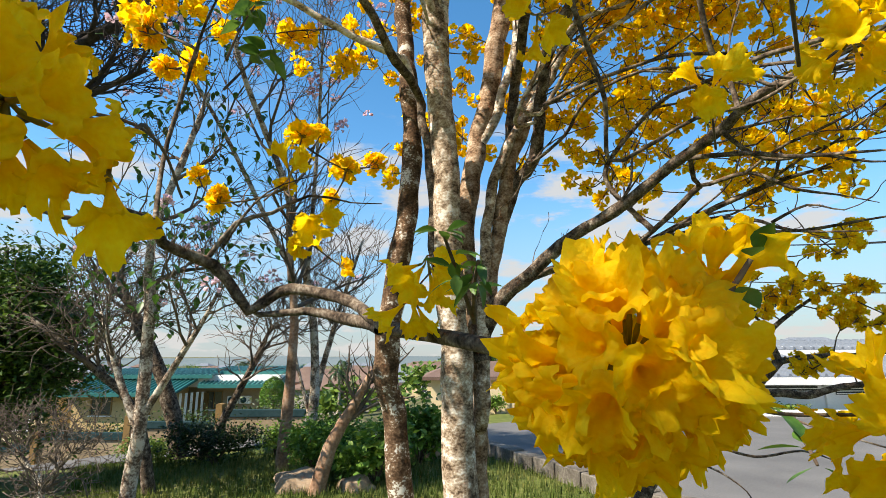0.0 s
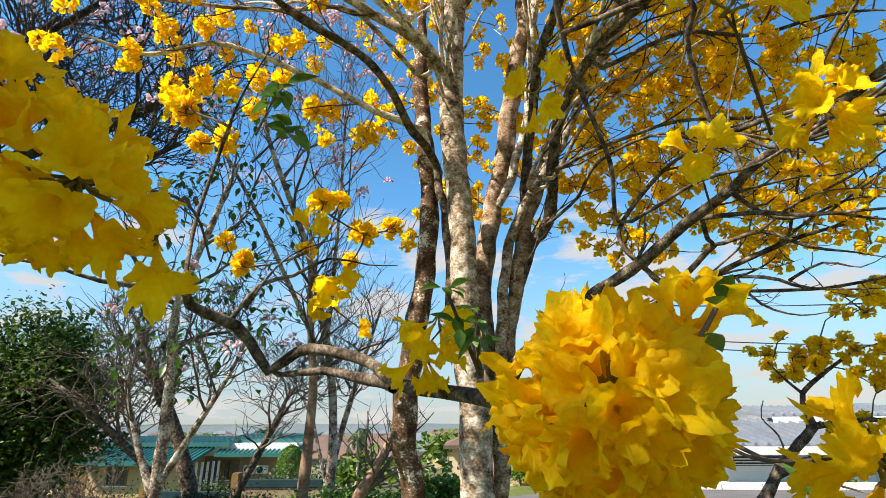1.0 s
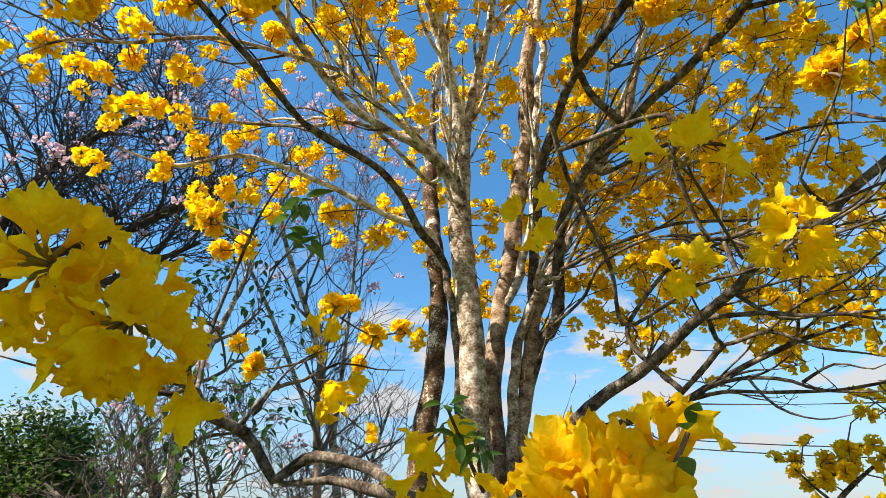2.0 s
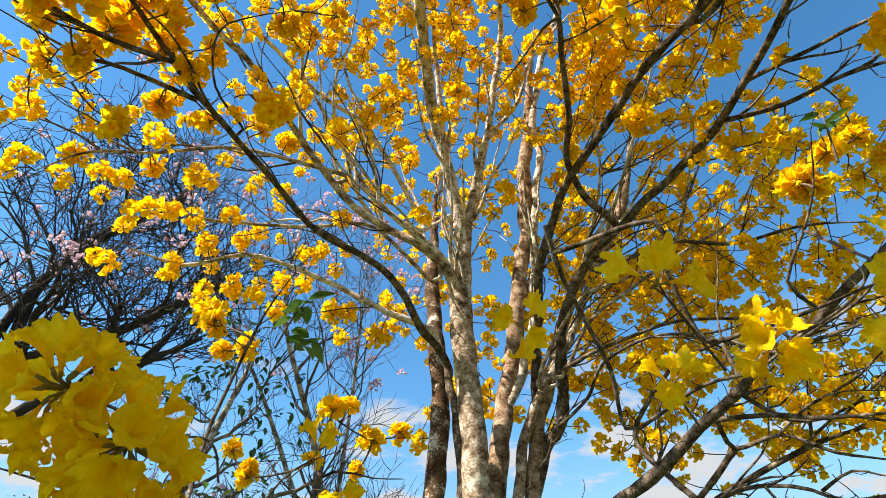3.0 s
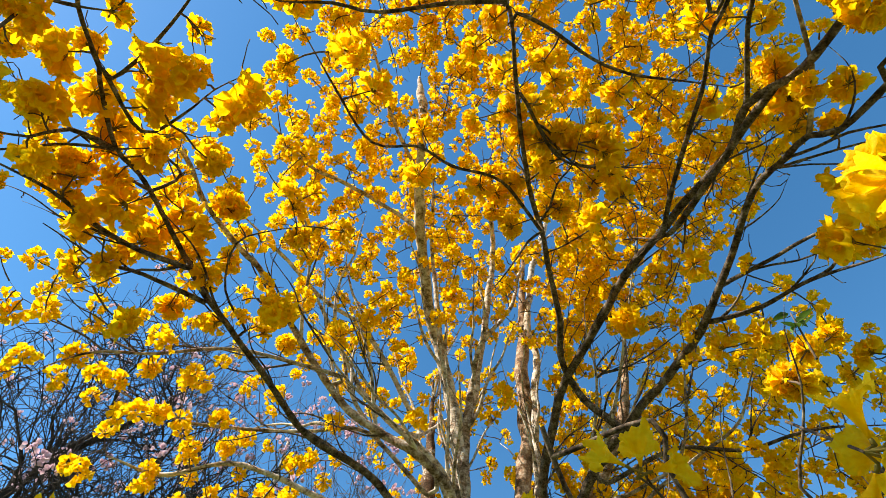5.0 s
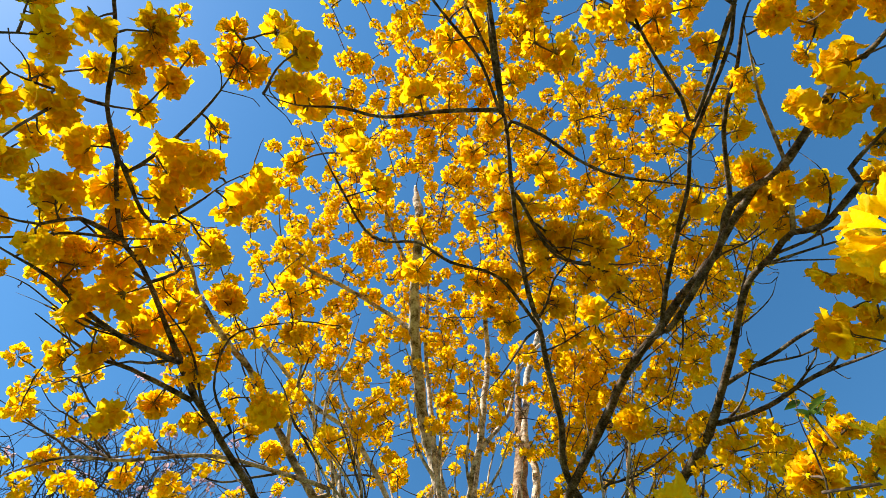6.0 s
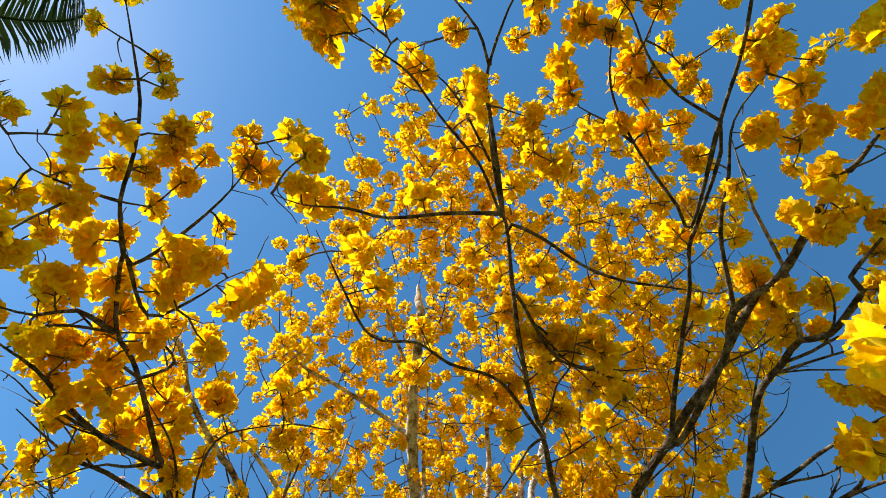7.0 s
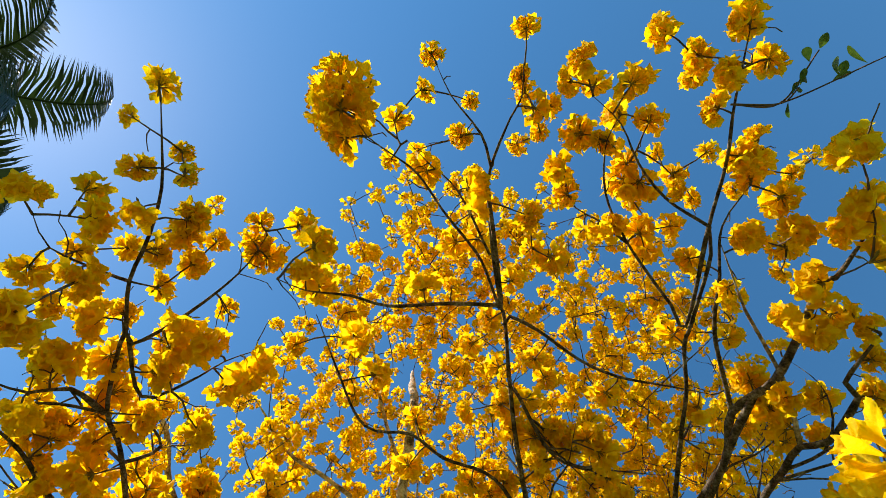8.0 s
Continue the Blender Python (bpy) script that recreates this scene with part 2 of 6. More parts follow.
def ground_z(x, y):
    """Height of the ground: level round the viewer, falling away to the town beyond the street."""
    left = ease(3.0, -5.0, x)
    fall = (0.135 * left + 0.035 * (1 - left)) * min(max(0.0, y - 12.0), 24.0)
    far = 0.018 * min(max(0.0, y - 36.0), 160.0)
    hump = 0.03 * noise.noise(Vector((x * 0.5, y * 0.5, 0))) + 0.10 * noise.noise(Vector((x * 0.12, y * 0.12, 3)))
    dip = 0.12 * max(0.0, min(9.0, -x - 3.0)) * ease(7.6, 10.4, y)
    return -fall - far - dip + hump * ease(0.0, 3.0, abs(y) + abs(x)) * (1 - 0.8 * ease(8.5, 10, y) * ease(18, 16, y))


def kerb_y(x):
    """Near edge of the street, as seen from the verge."""
    if x < 0.6:
        return 10.3 + 0.25 * math.sin(x * 0.4) - 0.10 * max(0.0, -x - 2.0) - 0.7 * ease(0.0, 0.6, x)
    return 9.4 - 2.5 * (x - 0.6) if x < 2.2 else max(2.0, 5.4 - 0.55 * (x - 2.2))


xs = sorted(set([round(-16 + 0.4 * k, 2) for k in range(81)] + [s * d for s in (-1, 1) for d in (18, 22, 28, 36, 48, 64, 90, 130, 200, 320, 600, 1200, 2600)]))
ys = sorted(set([round(-6 + 0.4 * k, 2) for k in range(66)] + [22, 24, 27, 30, 34, 40, 50, 65, 85, 120, 170, 240, 400, 800, 1600, 3000] + [-8, -12, -20, -40, -90, -250, -800]))
gv = [(x, y, ground_z(x, y)) for y in ys for x in xs]
nx = len(xs)
gf = [(j * nx + i, j * nx + i + 1, (j + 1) * nx + i + 1, (j + 1) * nx + i) for j in range(len(ys) - 1) for i in range(nx - 1)]
ground = tagged(mesh_object("ground", gv, gf, [soil, dull_green], slots=[1 if gv[q[0]][1] > 21 else 0 for q in gf]), "dry grassy ground sloping down to the town", "ground", kind="structure")

# street: one sheet just above the ground, with a low concrete kerb wall on the verge side
sx = [round(-15 + 0.5 * k, 2) for k in range(61)]
sv, sf = [], []
for x in sx:
    y0, y1 = kerb_y(x), (11.5 + 3.0 * ease(-1, 4, x))
    for k in range(9):
        y = y0 + (y1 - y0) * k / 8
        sv.append((x, y, ground_z(x, y) + 0.05))
for i in range(len(sx) - 1):
    for k in range(8):
        sf.append((i * 9 + k, (i + 1) * 9 + k, (i + 1) * 9 + k + 1, i * 9 + k + 1))
road = tagged(mesh_object("road", sv, sf, asphalt), "sunlit grey asphalt street with soft tree shadows", "road", kind="structure")

kerb = thing("kerb", (0.8, 9.3, 0), "weathered low concrete kerb along the street edge", "kerb", kind="structure")
for k in range(9):
    xa, xb = 0.72 + 0.2 * k, 0.72 + 0.2 * (k + 1) - 0.012
    a, b = Vector((xa, kerb_y(xa) - 0.05, 0)), Vector((xb, kerb_y(xb) - 0.05, 0))
    d = (b - a).normalized()
    w = d.cross(UP) * 0.11
    top = 0.20 + 0.008 * math.sin(k * 2.3)
    za, zb = ground_z(a.x, a.y) - 0.1, ground_z(b.x, b.y) - 0.1
    v = [a - w + UP * za, b - w + UP * zb, b + w + UP * zb, a + w + UP * za]
    bm = bmesh.new()
    low = [bm.verts.new(q - kerb.location) for q in v]
    high = [bm.verts.new(q - kerb.location + UP * (top + 0.1)) for q in v]
    bm.faces.new(low[::-1]), bm.faces.new(high)
    for j in range(4):
        bm.faces.new((low[j], low[(j + 1) % 4], high[(j + 1) % 4], high[j]))
    bmesh.ops.recalc_face_normals(bm, faces=bm.faces)
    bmesh.ops.bevel(bm, geom=list(bm.edges), offset=0.012, segments=1, affect="EDGES")
    part("kerb_stone", bm, kerb_grey, kerb)
# ---------------------------------------------------------------- blossoms


def flower(rng, around, rings, size=1.0, shutting=0.15, crumple=1.0, mouth=0.84):
    """One trumpet flower along +z from its stalk: a funnel that opens into five crumpled lobes. Returns vertices and quads."""
    prof = [(0.0, 0.003), (0.015, 0.0052), (0.029, 0.0095), (0.041, 0.0155), (0.051, 0.0225), (0.0585, 0.0295), (0.063, 0.0355)]
    prof = [(z * 1.04, r * mouth) for z, r in prof]
    if rings < 6:
        prof = [prof[k] for k in {5: (0, 2, 4, 5, 6), 4: (0, 2, 4, 6), 3: (0, 3, 6), 2: (1, 6)}[rings]]
    ph, tw = rng.uniform(0, 6.28), rng.uniform(-0.3, 0.3)
    k1, k2, k3 = rng.uniform(0, 6.28), rng.uniform(0, 6.28), rng.uniform(0, 6.28)
    seed = Vector((rng.uniform(0, 50), rng.uniform(0, 50), 0))
    lobes = [rng.uniform(0.82, 1.18) for _ in range(5)]
    curl = [rng.uniform(-0.010, 0.014) for _ in range(5)]
    fine = 1.0 if rings >= 5 else 0.0
    shut = [rng.uniform(0.3, 1.0) if rng.random() < shutting else 0.0 for _ in range(5)]
    verts = []
    for z, r in prof:
        w = max(0.0, (r / mouth - 0.012) / 0.0235)
        for j in range(around):
            a = 2 * math.pi * j / around
            b = (a + ph) % (2 * math.pi)
            c = abs(math.cos(2.5 * b))
            which = int(((b + math.pi / 5) % (2 * math.pi)) / (2 * math.pi / 5)) % 5
            rr = r * (1 + w * w * (lobes[which] * (0.76 + 0.34 * c ** 0.5) - 1))
            zz = z + w * (0.0060 * math.sin(5 * b + k1) * c + 0.0030 * math.sin(11 * b + k2)) - w * w * curl[which] * c - w * w * 0.007 * (1 - c)
            rr *= 1 - 0.55 * shut[which] * c * w * w
            zz += 0.010 * shut[which] * c * w * w
            aa = a + tw * w + w * 0.09 * math.sin(9 * b + k2)
            p = Vector((rr * math.cos(aa), rr * math.sin(aa), zz))
            if not fine and w > 0.5:
                p = Vector((p.x * rng.uniform(0.75, 1.2), p.y * rng.uniform(0.75, 1.2), p.z + rng.uniform(-0.008, 0.008)))
            if fine:
                q = p * 85 + seed
                p += (noise.noise_vector(q) * 0.0048 * w + noise.noise_vector(q * 2.7) * 0.0020 * w) * crumple
            verts.append(p * size)
    faces = []
    for i in range(len(prof) - 1):
        for j in range(around):
            p, q = i * around + j, i * around + (j + 1) % around
            faces.append((p, q, q + around, p + around))
    return verts, faces


def large_flower(rng, size=1.0, around=64, rings=11):
    """A wide-open trumpet flower along +z: five broad notched lobes with frilled, rolled rims and pleats that run down into the tube."""
    zs = [0.0, 0.012, 0.025, 0.037, 0.047, 0.055, 0.0600, 0.0622, 0.0610]
    rs = [0.0032, 0.0052, 0.0088, 0.0138, 0.0200, 0.0268, 0.0338, 0.0405, 0.0460]
    ph, tw = rng.uniform(0, 6.28), rng.uniform(-0.3, 0.3)
    seed = Vector((rng.uniform(0, 50), rng.uniform(0, 50), rng.uniform(0, 50)))
    lobes = [rng.uniform(0.84, 1.12) for _ in range(5)]
    curl = [rng.uniform(-0.020, 0.020) for _ in range(5)]
    verts = []
    for i in range(rings):
        u = (i / (rings - 1)) ** 0.8 * 8
        r, z = float(np.interp(u, range(9), rs)), float(np.interp(u, range(9), zs))
        w = max(0.0, (r - 0.010) / 0.036)
        for j in range(around):
            a = 2 * math.pi * j / around
            b = (a + ph) % (2 * math.pi)
            c = abs(math.cos(2.5 * b))
            which = int(((b + math.pi / 5) % (2 * math.pi)) / (2 * math.pi / 5)) % 5
            e = Vector((math.cos(a), math.sin(a), 0))
            n1, n2, n3 = noise.noise(e * 1.3 + seed), noise.noise(e * 3.2 + seed), noise.noise(e * 7.5 + seed)
            rr = r * (1 + w * w * (lobes[which] * (0.70 + 0.33 * c ** 0.4) - 1 + 0.12 * n2 + 0.06 * n3))
            zz = z + w * 0.012 * n1 + w * w * (0.015 * n2 + 0.0105 * n3) - w ** 3 * curl[which] * c - w * w * 0.004 * (1 - c)
            aa = a + tw * w + w * 0.14 * n2
            p = Vector((rr * math.cos(aa), rr * math.sin(aa), zz))
            p += noise.noise_vector(p * 95 + seed) * 0.0050 * w
            p.z *= 1.18
            verts.append(p * size)
    faces = []
    for i in range(rings - 1):
        for j in range(around):
            p, q = i * around + j, i * around + (j + 1) % around
            faces.append((p, q, q + around, p + around))
    faces.append(tuple(range(around))[::-1])
    return verts, faces


def aim(direction, spin=0.0):
    d = Vector(direction).normalized()
    return d.to_track_quat("Z", "Y").to_matrix() @ Matrix.Rotation(spin, 3, "Z")


def cluster_soup(rng, count, around, rings, spread=1.9, reach=0.020, size=1.0, buds=3, frilled=False):
    """A head of trumpet flowers round the end of a twig that points along +z: petals in slot 0, stalks and calyces in slot 1."""
    so = Soup()
    for k in range(count):
        c = 1 - (k + 0.5) / count * (1 - math.cos(spread))
        az = k * 2.399963 + rng.uniform(-0.35, 0.35)
        th = math.acos(max(-1, min(1, c))) + rng.uniform(-0.16, 0.16)
        d = Vector((math.sin(th) * math.cos(az), math.sin(th) * math.sin(az), math.cos(th)))
        d = (d + Vector((0, 0, -0.10))).normalized()
        m = aim(d, rng.uniform(0, 6.28))
        r0 = reach * rng.uniform(0.4, 1.9)
        fs = size * rng.uniform(0.72, 1.2)
        v, f = large_flower(rng, fs, around, rings) if frilled else flower(rng, around, rings, fs)
        so.add([m @ q + d * r0 for q in v], f, 0)
        if rings == 2 and k % 3:
            continue
        stalk = [Vector((0, 0, -0.012)), d * (r0 + 0.012 if rings == 2 else r0 + 0.001)]
        v, f = tube(stalk, [0.0012, 0.0030 * fs], 3 if rings < 6 else 5)
        so.add(v, f[:-1], 1)
    for k in range(buds):
        az, th = rng.uniform(0, 6.28), rng.uniform(0.7, 1.9)
        d = Vector((math.sin(th) * math.cos(az), math.sin(th) * math.sin(az), math.cos(th)))
        v, f = tube([Vector((0, 0, -0.01)), d * 0.02, d * 0.032, d * 0.042], [0.0014, 0.0018, 0.0045, 0.001], 4)
        so.add(v, f, 1)
    return so


def cluster_mesh(name, so):
    me = bpy.data.meshes.new(name)
    me.from_pydata([tuple(v) for v in so.v], [], so.f)
    me.materials.append(petal), me.materials.append(calyx)
    me.polygons.foreach_set("material_index", np.array(so.s, dtype=np.int32))
    me.polygons.foreach_set("use_smooth", np.ones(len(so.f), dtype=bool))
    me.update()
    return me


rng = random.Random(11)
near_heads = [cluster_soup(rng, n, 18, 4, spread=s, reach=0.014, size=0.62, frilled=True) for n, s in ((22, 1.75), (18, 1.5), (25, 1.95), (14, 1.3), (20, 1.6), (9, 1.1))]
near_meshes = [cluster_mesh("blossom_head", so) for so in near_heads]
middle_heads = [cluster_soup(rng, n, 10, 3, spread=s, reach=0.014, size=0.72, buds=0) for n, s in ((19, 1.8), (16, 1.6), (22, 2.0), (13, 1.4), (9, 1.2), (18, 1.7))]
far_heads = [cluster_soup(rng, n, 9, 2, spread=s, reach=0.018, size=0.66, buds=0) for n, s in ((22, 1.9), (19, 1.7), (26, 2.1), (16, 1.6), (11, 1.3), (22, 1.9))]

far_arrays = {id(so): np.array([tuple(q) for q in so.v]) for so in far_heads + middle_heads}

# ---------------------------------------------------------------- the flowering tree
tree = thing("flowering_tree", (0.05, 2.8, 0), "multi-stemmed tree with pale lichened bark and golden-yellow trumpet blossoms", "tree")
TREE_AT = Vector(tree.location)
skeleton_p, skeleton_d, skeleton_r, skeleton_w, skeleton_m = [], [], [], [], []
wood = []


def bough(name, r0, r1, mat, points):
    if name != "trunk" and wood:
        first = Vector(points[0])
        below = [q for q in wood if name == "branch" or (q - first).z < -0.12]
        root = min(below, key=lambda q: (q - first).length_squared)
        if 0.03 < (root - first).length < 0.8:
            points = [tuple(root)] + list(points)
    line = smooth_line(points, 0.05)
    n = len(line)
    k0 = len(skeleton_p)
    radii = [r1 + (r0 - r1) * (1 - k / (n - 1)) ** (1.55 if name == "limb" and mat == dark_bark else 1.15) for k in range(n)]
    run, k = 0.0, n - 1
    tip, thin = (1.3, 0.12) if name == "trunk" else (0.3, 0.35)
    while k > 0 and run < tip:
        radii[k] *= thin + (1 - thin) * run / tip
        run += (line[k] - line[k - 1]).length
        k -= 1
    ph = len(skeleton_p) * 0.37
    for k in range(1, n - 1):
        line[k] = line[k] + Vector((noise.noise(line[k] * 5 + Vector((ph, 0, 0))), noise.noise(line[k] * 5 + Vector((0, ph, 0))), noise.noise(line[k] * 5 + Vector((0, 0, ph))))) * min(0.02, 0.6 * radii[k])
    v, f = tube(line, radii, 12 if r0 > 0.03 else 8, 0.22, ph)
    label = {pale_bark: "pale grey lichen-patched bark", brown_bark: "dark brown bark with white lichen patches", tan_bark: "reddish tan bark"}.get(mat, "") if name == "trunk" else ""
    mesh_object(name, [q - TREE_AT for q in v], f, mat, tree, label)
    wood.extend(line)
    for k in range(n):
        if line[k].z > 1.9 and not (name == "trunk" and k < n * 0.45):
            skeleton_p.append(line[k]), skeleton_d.append((line[min(k + 1, n - 1)] - line[max(k - 1, 0)]).normalized())
            skeleton_m.append(mat in (pale_bark, white_bark, brown_bark, tan_bark) and radii[k] > 0.012)
            skeleton_r.append(radii[k]), skeleton_w.append(1.5 if name == "trunk" else 1.15 if name == "limb" else 1.0)


bough("trunk", 0.0701, 0.0500, brown_bark, [(-0.16, 2.82, -0.05), (-0.23, 2.80, 1.05), (-0.30, 2.76, 1.52), (-0.27, 2.76, 1.86), (-0.19, 2.80, 2.44), (-0.19, 2.85, 3.07), (-0.25, 2.95, 3.71), (-0.24, 3.00, 4.88), (-0.25, 3.00, 5.04)])
bough("trunk", 0.0910, 0.0620, pale_bark, [(0.07, 2.77, -0.05), (0.08, 2.75, 1.06), (0.07, 2.72, 1.51), (0.04, 2.70, 2.10), (0.01, 2.68, 2.74), (-0.04, 2.65, 3.33), (0.00, 2.60, 3.84), (0.06, 2.56, 4.20), (0.16, 2.48, 4.75)])
bough("limb", 0.0530, 0.0335, white_bark, [(-0.02, 2.63, 3.48), (-0.01, 2.60, 3.84), (-0.11, 2.40, 4.49), (-0.23, 1.95, 4.97), (-0.22, 1.35, 5.25), (-0.19, 1.00, 5.50), (-0.16, 0.85, 5.52), (-0.21, 0.65, 6.27)])
bough("limb", 0.0344, 0.0200, white_bark, [(0.00, 2.60, 3.94), (0.11, 2.55, 4.39), (0.26, 2.35, 5.15), (0.37, 2.10, 5.84), (0.34, 1.35, 5.95)])
bough("limb", 0.0219, 0.0143, white_bark, [(-0.11, 2.35, 4.39), (-0.13, 2.20, 4.74), (-0.18, 1.95, 5.45), (-0.13, 1.40, 5.71)])
bough("limb", 0.0185, 0.0148, white_bark, [(0.17, 2.30, 4.56), (0.46, 2.35, 5.12), (0.62, 2.30, 5.66), (1.06, 2.30, 6.40)])
bough("trunk", 0.0640, 0.0560, tan_bark, [(0.14, 2.97, -0.05), (0.17, 2.95, 1.02), (0.13, 2.90, 1.94), (0.18, 2.95, 2.67), (0.32, 3.00, 3.30), (0.40, 3.00, 3.90), (0.48, 3.00, 4.25), (0.52, 2.95, 4.85), (0.62, 2.90, 5.47), (0.65, 2.80, 5.83), (0.76, 2.50, 6.57)])
bough("trunk", 0.0506, 0.0370, tan_bark, [(0.15, 2.92, -0.05), (0.19, 2.90, 1.08), (0.22, 2.85, 1.69), (0.37, 2.85, 2.56), (0.48, 2.85, 2.93), (0.56, 2.85, 3.17), (0.73, 2.80, 3.57), (1.09, 2.70, 4.07), (1.28, 2.65, 4.60), (1.49, 2.60, 5.39)])
bough("limb", 0.0286, 0.0343, white_bark, [(0.30, 2.95, 2.98), (0.46, 2.95, 3.49), (0.55, 2.95, 4.33), (0.67, 2.90, 5.07), (0.66, 2.85, 5.52), (0.83, 2.75, 6.38), (1.15, 2.50, 7.23)])
bough("limb", 0.0370, 0.0243, pale_bark, [(0.21, 2.80, 1.34), (0.22, 2.80, 1.98), (0.26, 2.80, 2.41), (0.36, 2.80, 2.76), (0.50, 2.80, 2.98), (0.64, 2.80, 3.22), (0.87, 2.80, 3.68), (1.02, 2.70, 3.92)])
bough("limb", 0.0243, 0.0134, white_bark, [(-0.09, 2.50, 3.56), (-0.19, 2.40, 3.68), (-0.39, 2.31, 3.82), (-0.59, 2.23, 4.01), (-0.78, 1.96, 4.25), (-0.97, 1.66, 4.52)])
bough("limb", 0.0366, 0.0140, dark_bark, [(0.38, 2.87, 2.55), (0.43, 2.90, 3.12), (0.46, 2.48, 3.45), (0.54, 2.10, 3.66), (0.62, 1.86, 3.73), (0.79, 1.47, 3.75), (0.85, 1.25, 3.72), (1.04, 0.88, 3.68), (1.15, 0.54, 3.53), (1.17, 0.35, 3.51), (1.26, 0.20, 3.37), (1.30, 0.02, 3.29), (1.36, -0.16, 3.26), (1.37, -0.17, 3.20), (1.43, -0.30, 3.15)])
bough("limb", 0.0157, 0.0051, dark_bark, [(0.98, 0.92, 3.57), (1.00, 0.55, 3.60), (1.01, 0.30, 3.54), (0.98, 0.09, 3.48), (0.97, -0.01, 3.39), (1.01, -0.25, 3.32), (0.98, -0.35, 3.27), (0.99, -0.53, 3.17), (0.97, -0.69, 3.08), (0.95, -0.80, 2.99), (0.95, -0.90, 2.94)])
bough("limb", 0.0089, 0.0040, dark_bark, [(0.95, 0.01, 3.40), (0.89, -0.07, 3.38), (0.73, -0.30, 3.38), (0.64, -0.48, 3.34), (0.62, -0.65, 3.25), (0.64, -0.70, 3.17)])
bough("branch", 0.0064, 0.0031, dark_bark, [(0.73, -0.30, 3.38), (0.62, -0.38, 3.36), (0.54, -0.43, 3.38), (0.49, -0.50, 3.32)])
bough("branch", 0.0064, 0.0030, dark_bark, [(0.98, -0.35, 3.27), (0.83, -0.45, 3.27), (0.74, -0.58, 3.28), (0.66, -0.70, 3.22), (0.55, -0.78, 3.17)])
bough("limb", 0.0419, 0.0109, dark_bark, [(0.31, 2.86, 2.23), (0.42, 2.85, 2.56), (0.51, 2.78, 2.68), (0.57, 2.45, 3.18), (0.73, 2.15, 3.39), (0.93, 1.87, 3.47), (1.14, 1.50, 3.50), (1.23, 1.11, 3.51), (1.30, 0.73, 3.55), (1.31, 0.54, 3.42), (1.34, 0.44, 3.37), (1.39, 0.40, 3.29), (1.47, 0.24, 3.26), (1.43, 0.19, 3.26), (1.52, 0.02, 3.21)])
bough("branch", 0.0099, 0.0044, pale_bark, [(1.34, 0.44, 3.37), (1.30, 0.20, 3.39), (1.18, -0.02, 3.38), (1.11, -0.11, 3.32), (1.03, -0.31, 3.30)])
bough("branch", 0.0111, 0.0044, dark_bark, [(1.17, 0.36, 3.51), (1.10, 0.04, 3.48), (1.08, -0.15, 3.40), (1.04, -0.35, 3.29), (1.11, -0.49, 3.23)])
bough("branch", 0.0130, 0.0051, dark_bark, [(1.22, 1.35, 3.50), (1.35, 1.20, 3.39), (1.46, 1.01, 3.30), (1.56, 0.84, 3.16), (1.59, 0.76, 3.10)])
bough("branch", 0.0113, 0.0049, dark_bark, [(1.26, 1.17, 3.54), (1.37, 0.95, 3.40), (1.43, 0.84, 3.34), (1.55, 0.69, 3.25), (1.54, 0.59, 3.09)])
bough("branch", 0.0127, 0.0052, dark_bark, [(1.10, 2.17, 2.45), (1.25, 1.99, 2.40), (1.37, 1.87, 2.34), (1.53, 1.69, 2.29), (1.63, 1.61, 2.26)])
bough("branch", 0.0117, 0.0054, dark_bark, [(1.19, 2.28, 2.36), (1.33, 2.14, 2.37), (1.45, 2.03, 2.26), (1.54, 1.92, 2.20), (1.60, 1.82, 2.14)])
bough("branch", 0.0149, 0.0054, dark_bark, [(0.97, 2.50, 2.12), (1.15, 2.35, 2.20), (1.31, 2.15, 2.17), (1.42, 2.04, 2.09), (1.60, 1.85, 2.04)])
bough("branch", 0.0155, 0.0053, dark_bark, [(0.84, 2.54, 2.51), (1.02, 2.31, 2.76), (1.14, 2.12, 2.78), (1.27, 1.93, 2.75), (1.40, 1.75, 2.67), (1.53, 1.62, 2.58)])
bough("branch", 0.0071, 0.0040, dark_bark, [(1.22, 2.20, 2.18), (1.27, 2.14, 2.05), (1.36, 2.04, 1.98), (1.44, 1.92, 1.98)])
bough("branch", 0.0069, 0.0039, dark_bark, [(1.36, 2.07, 2.13), (1.43, 1.95, 2.17), (1.49, 1.85, 2.12), (1.52, 1.75, 2.14)])
bough("branch", 0.0072, 0.0040, dark_bark, [(1.32, 2.14, 2.37), (1.39, 2.01, 2.43), (1.43, 1.85, 2.43), (1.51, 1.74, 2.39)])
bough("limb", 0.0222, 0.0049, dark_bark, [(0.62, 1.86, 3.73), (0.57, 1.49, 3.80), (0.49, 1.08, 3.84), (0.41, 0.78, 3.74), (0.36, 0.50, 3.75), (0.31, 0.02, 3.68), (0.28, -0.05, 3.55), (0.24, -0.26, 3.50), (0.22, -0.45, 3.43), (0.22, -0.57, 3.36), (0.28, -0.73, 3.25), (0.31, -0.78, 3.18), (0.31, -0.88, 3.14)])
bough("limb", 0.0097, 0.0032, dark_bark, [(0.28, -0.05, 3.55), (0.19, -0.24, 3.46), (0.04, -0.41, 3.29), (-0.04, -0.50, 3.12), (-0.12, -0.54, 3.01), (-0.18, -0.57, 2.94), (-0.21, -0.61, 2.89)])
bough("branch", 0.0061, 0.0029, dark_bark, [(0.22, -0.58, 3.35), (0.18, -0.68, 3.28), (0.07, -0.79, 3.20), (0.02, -0.86, 3.11)])
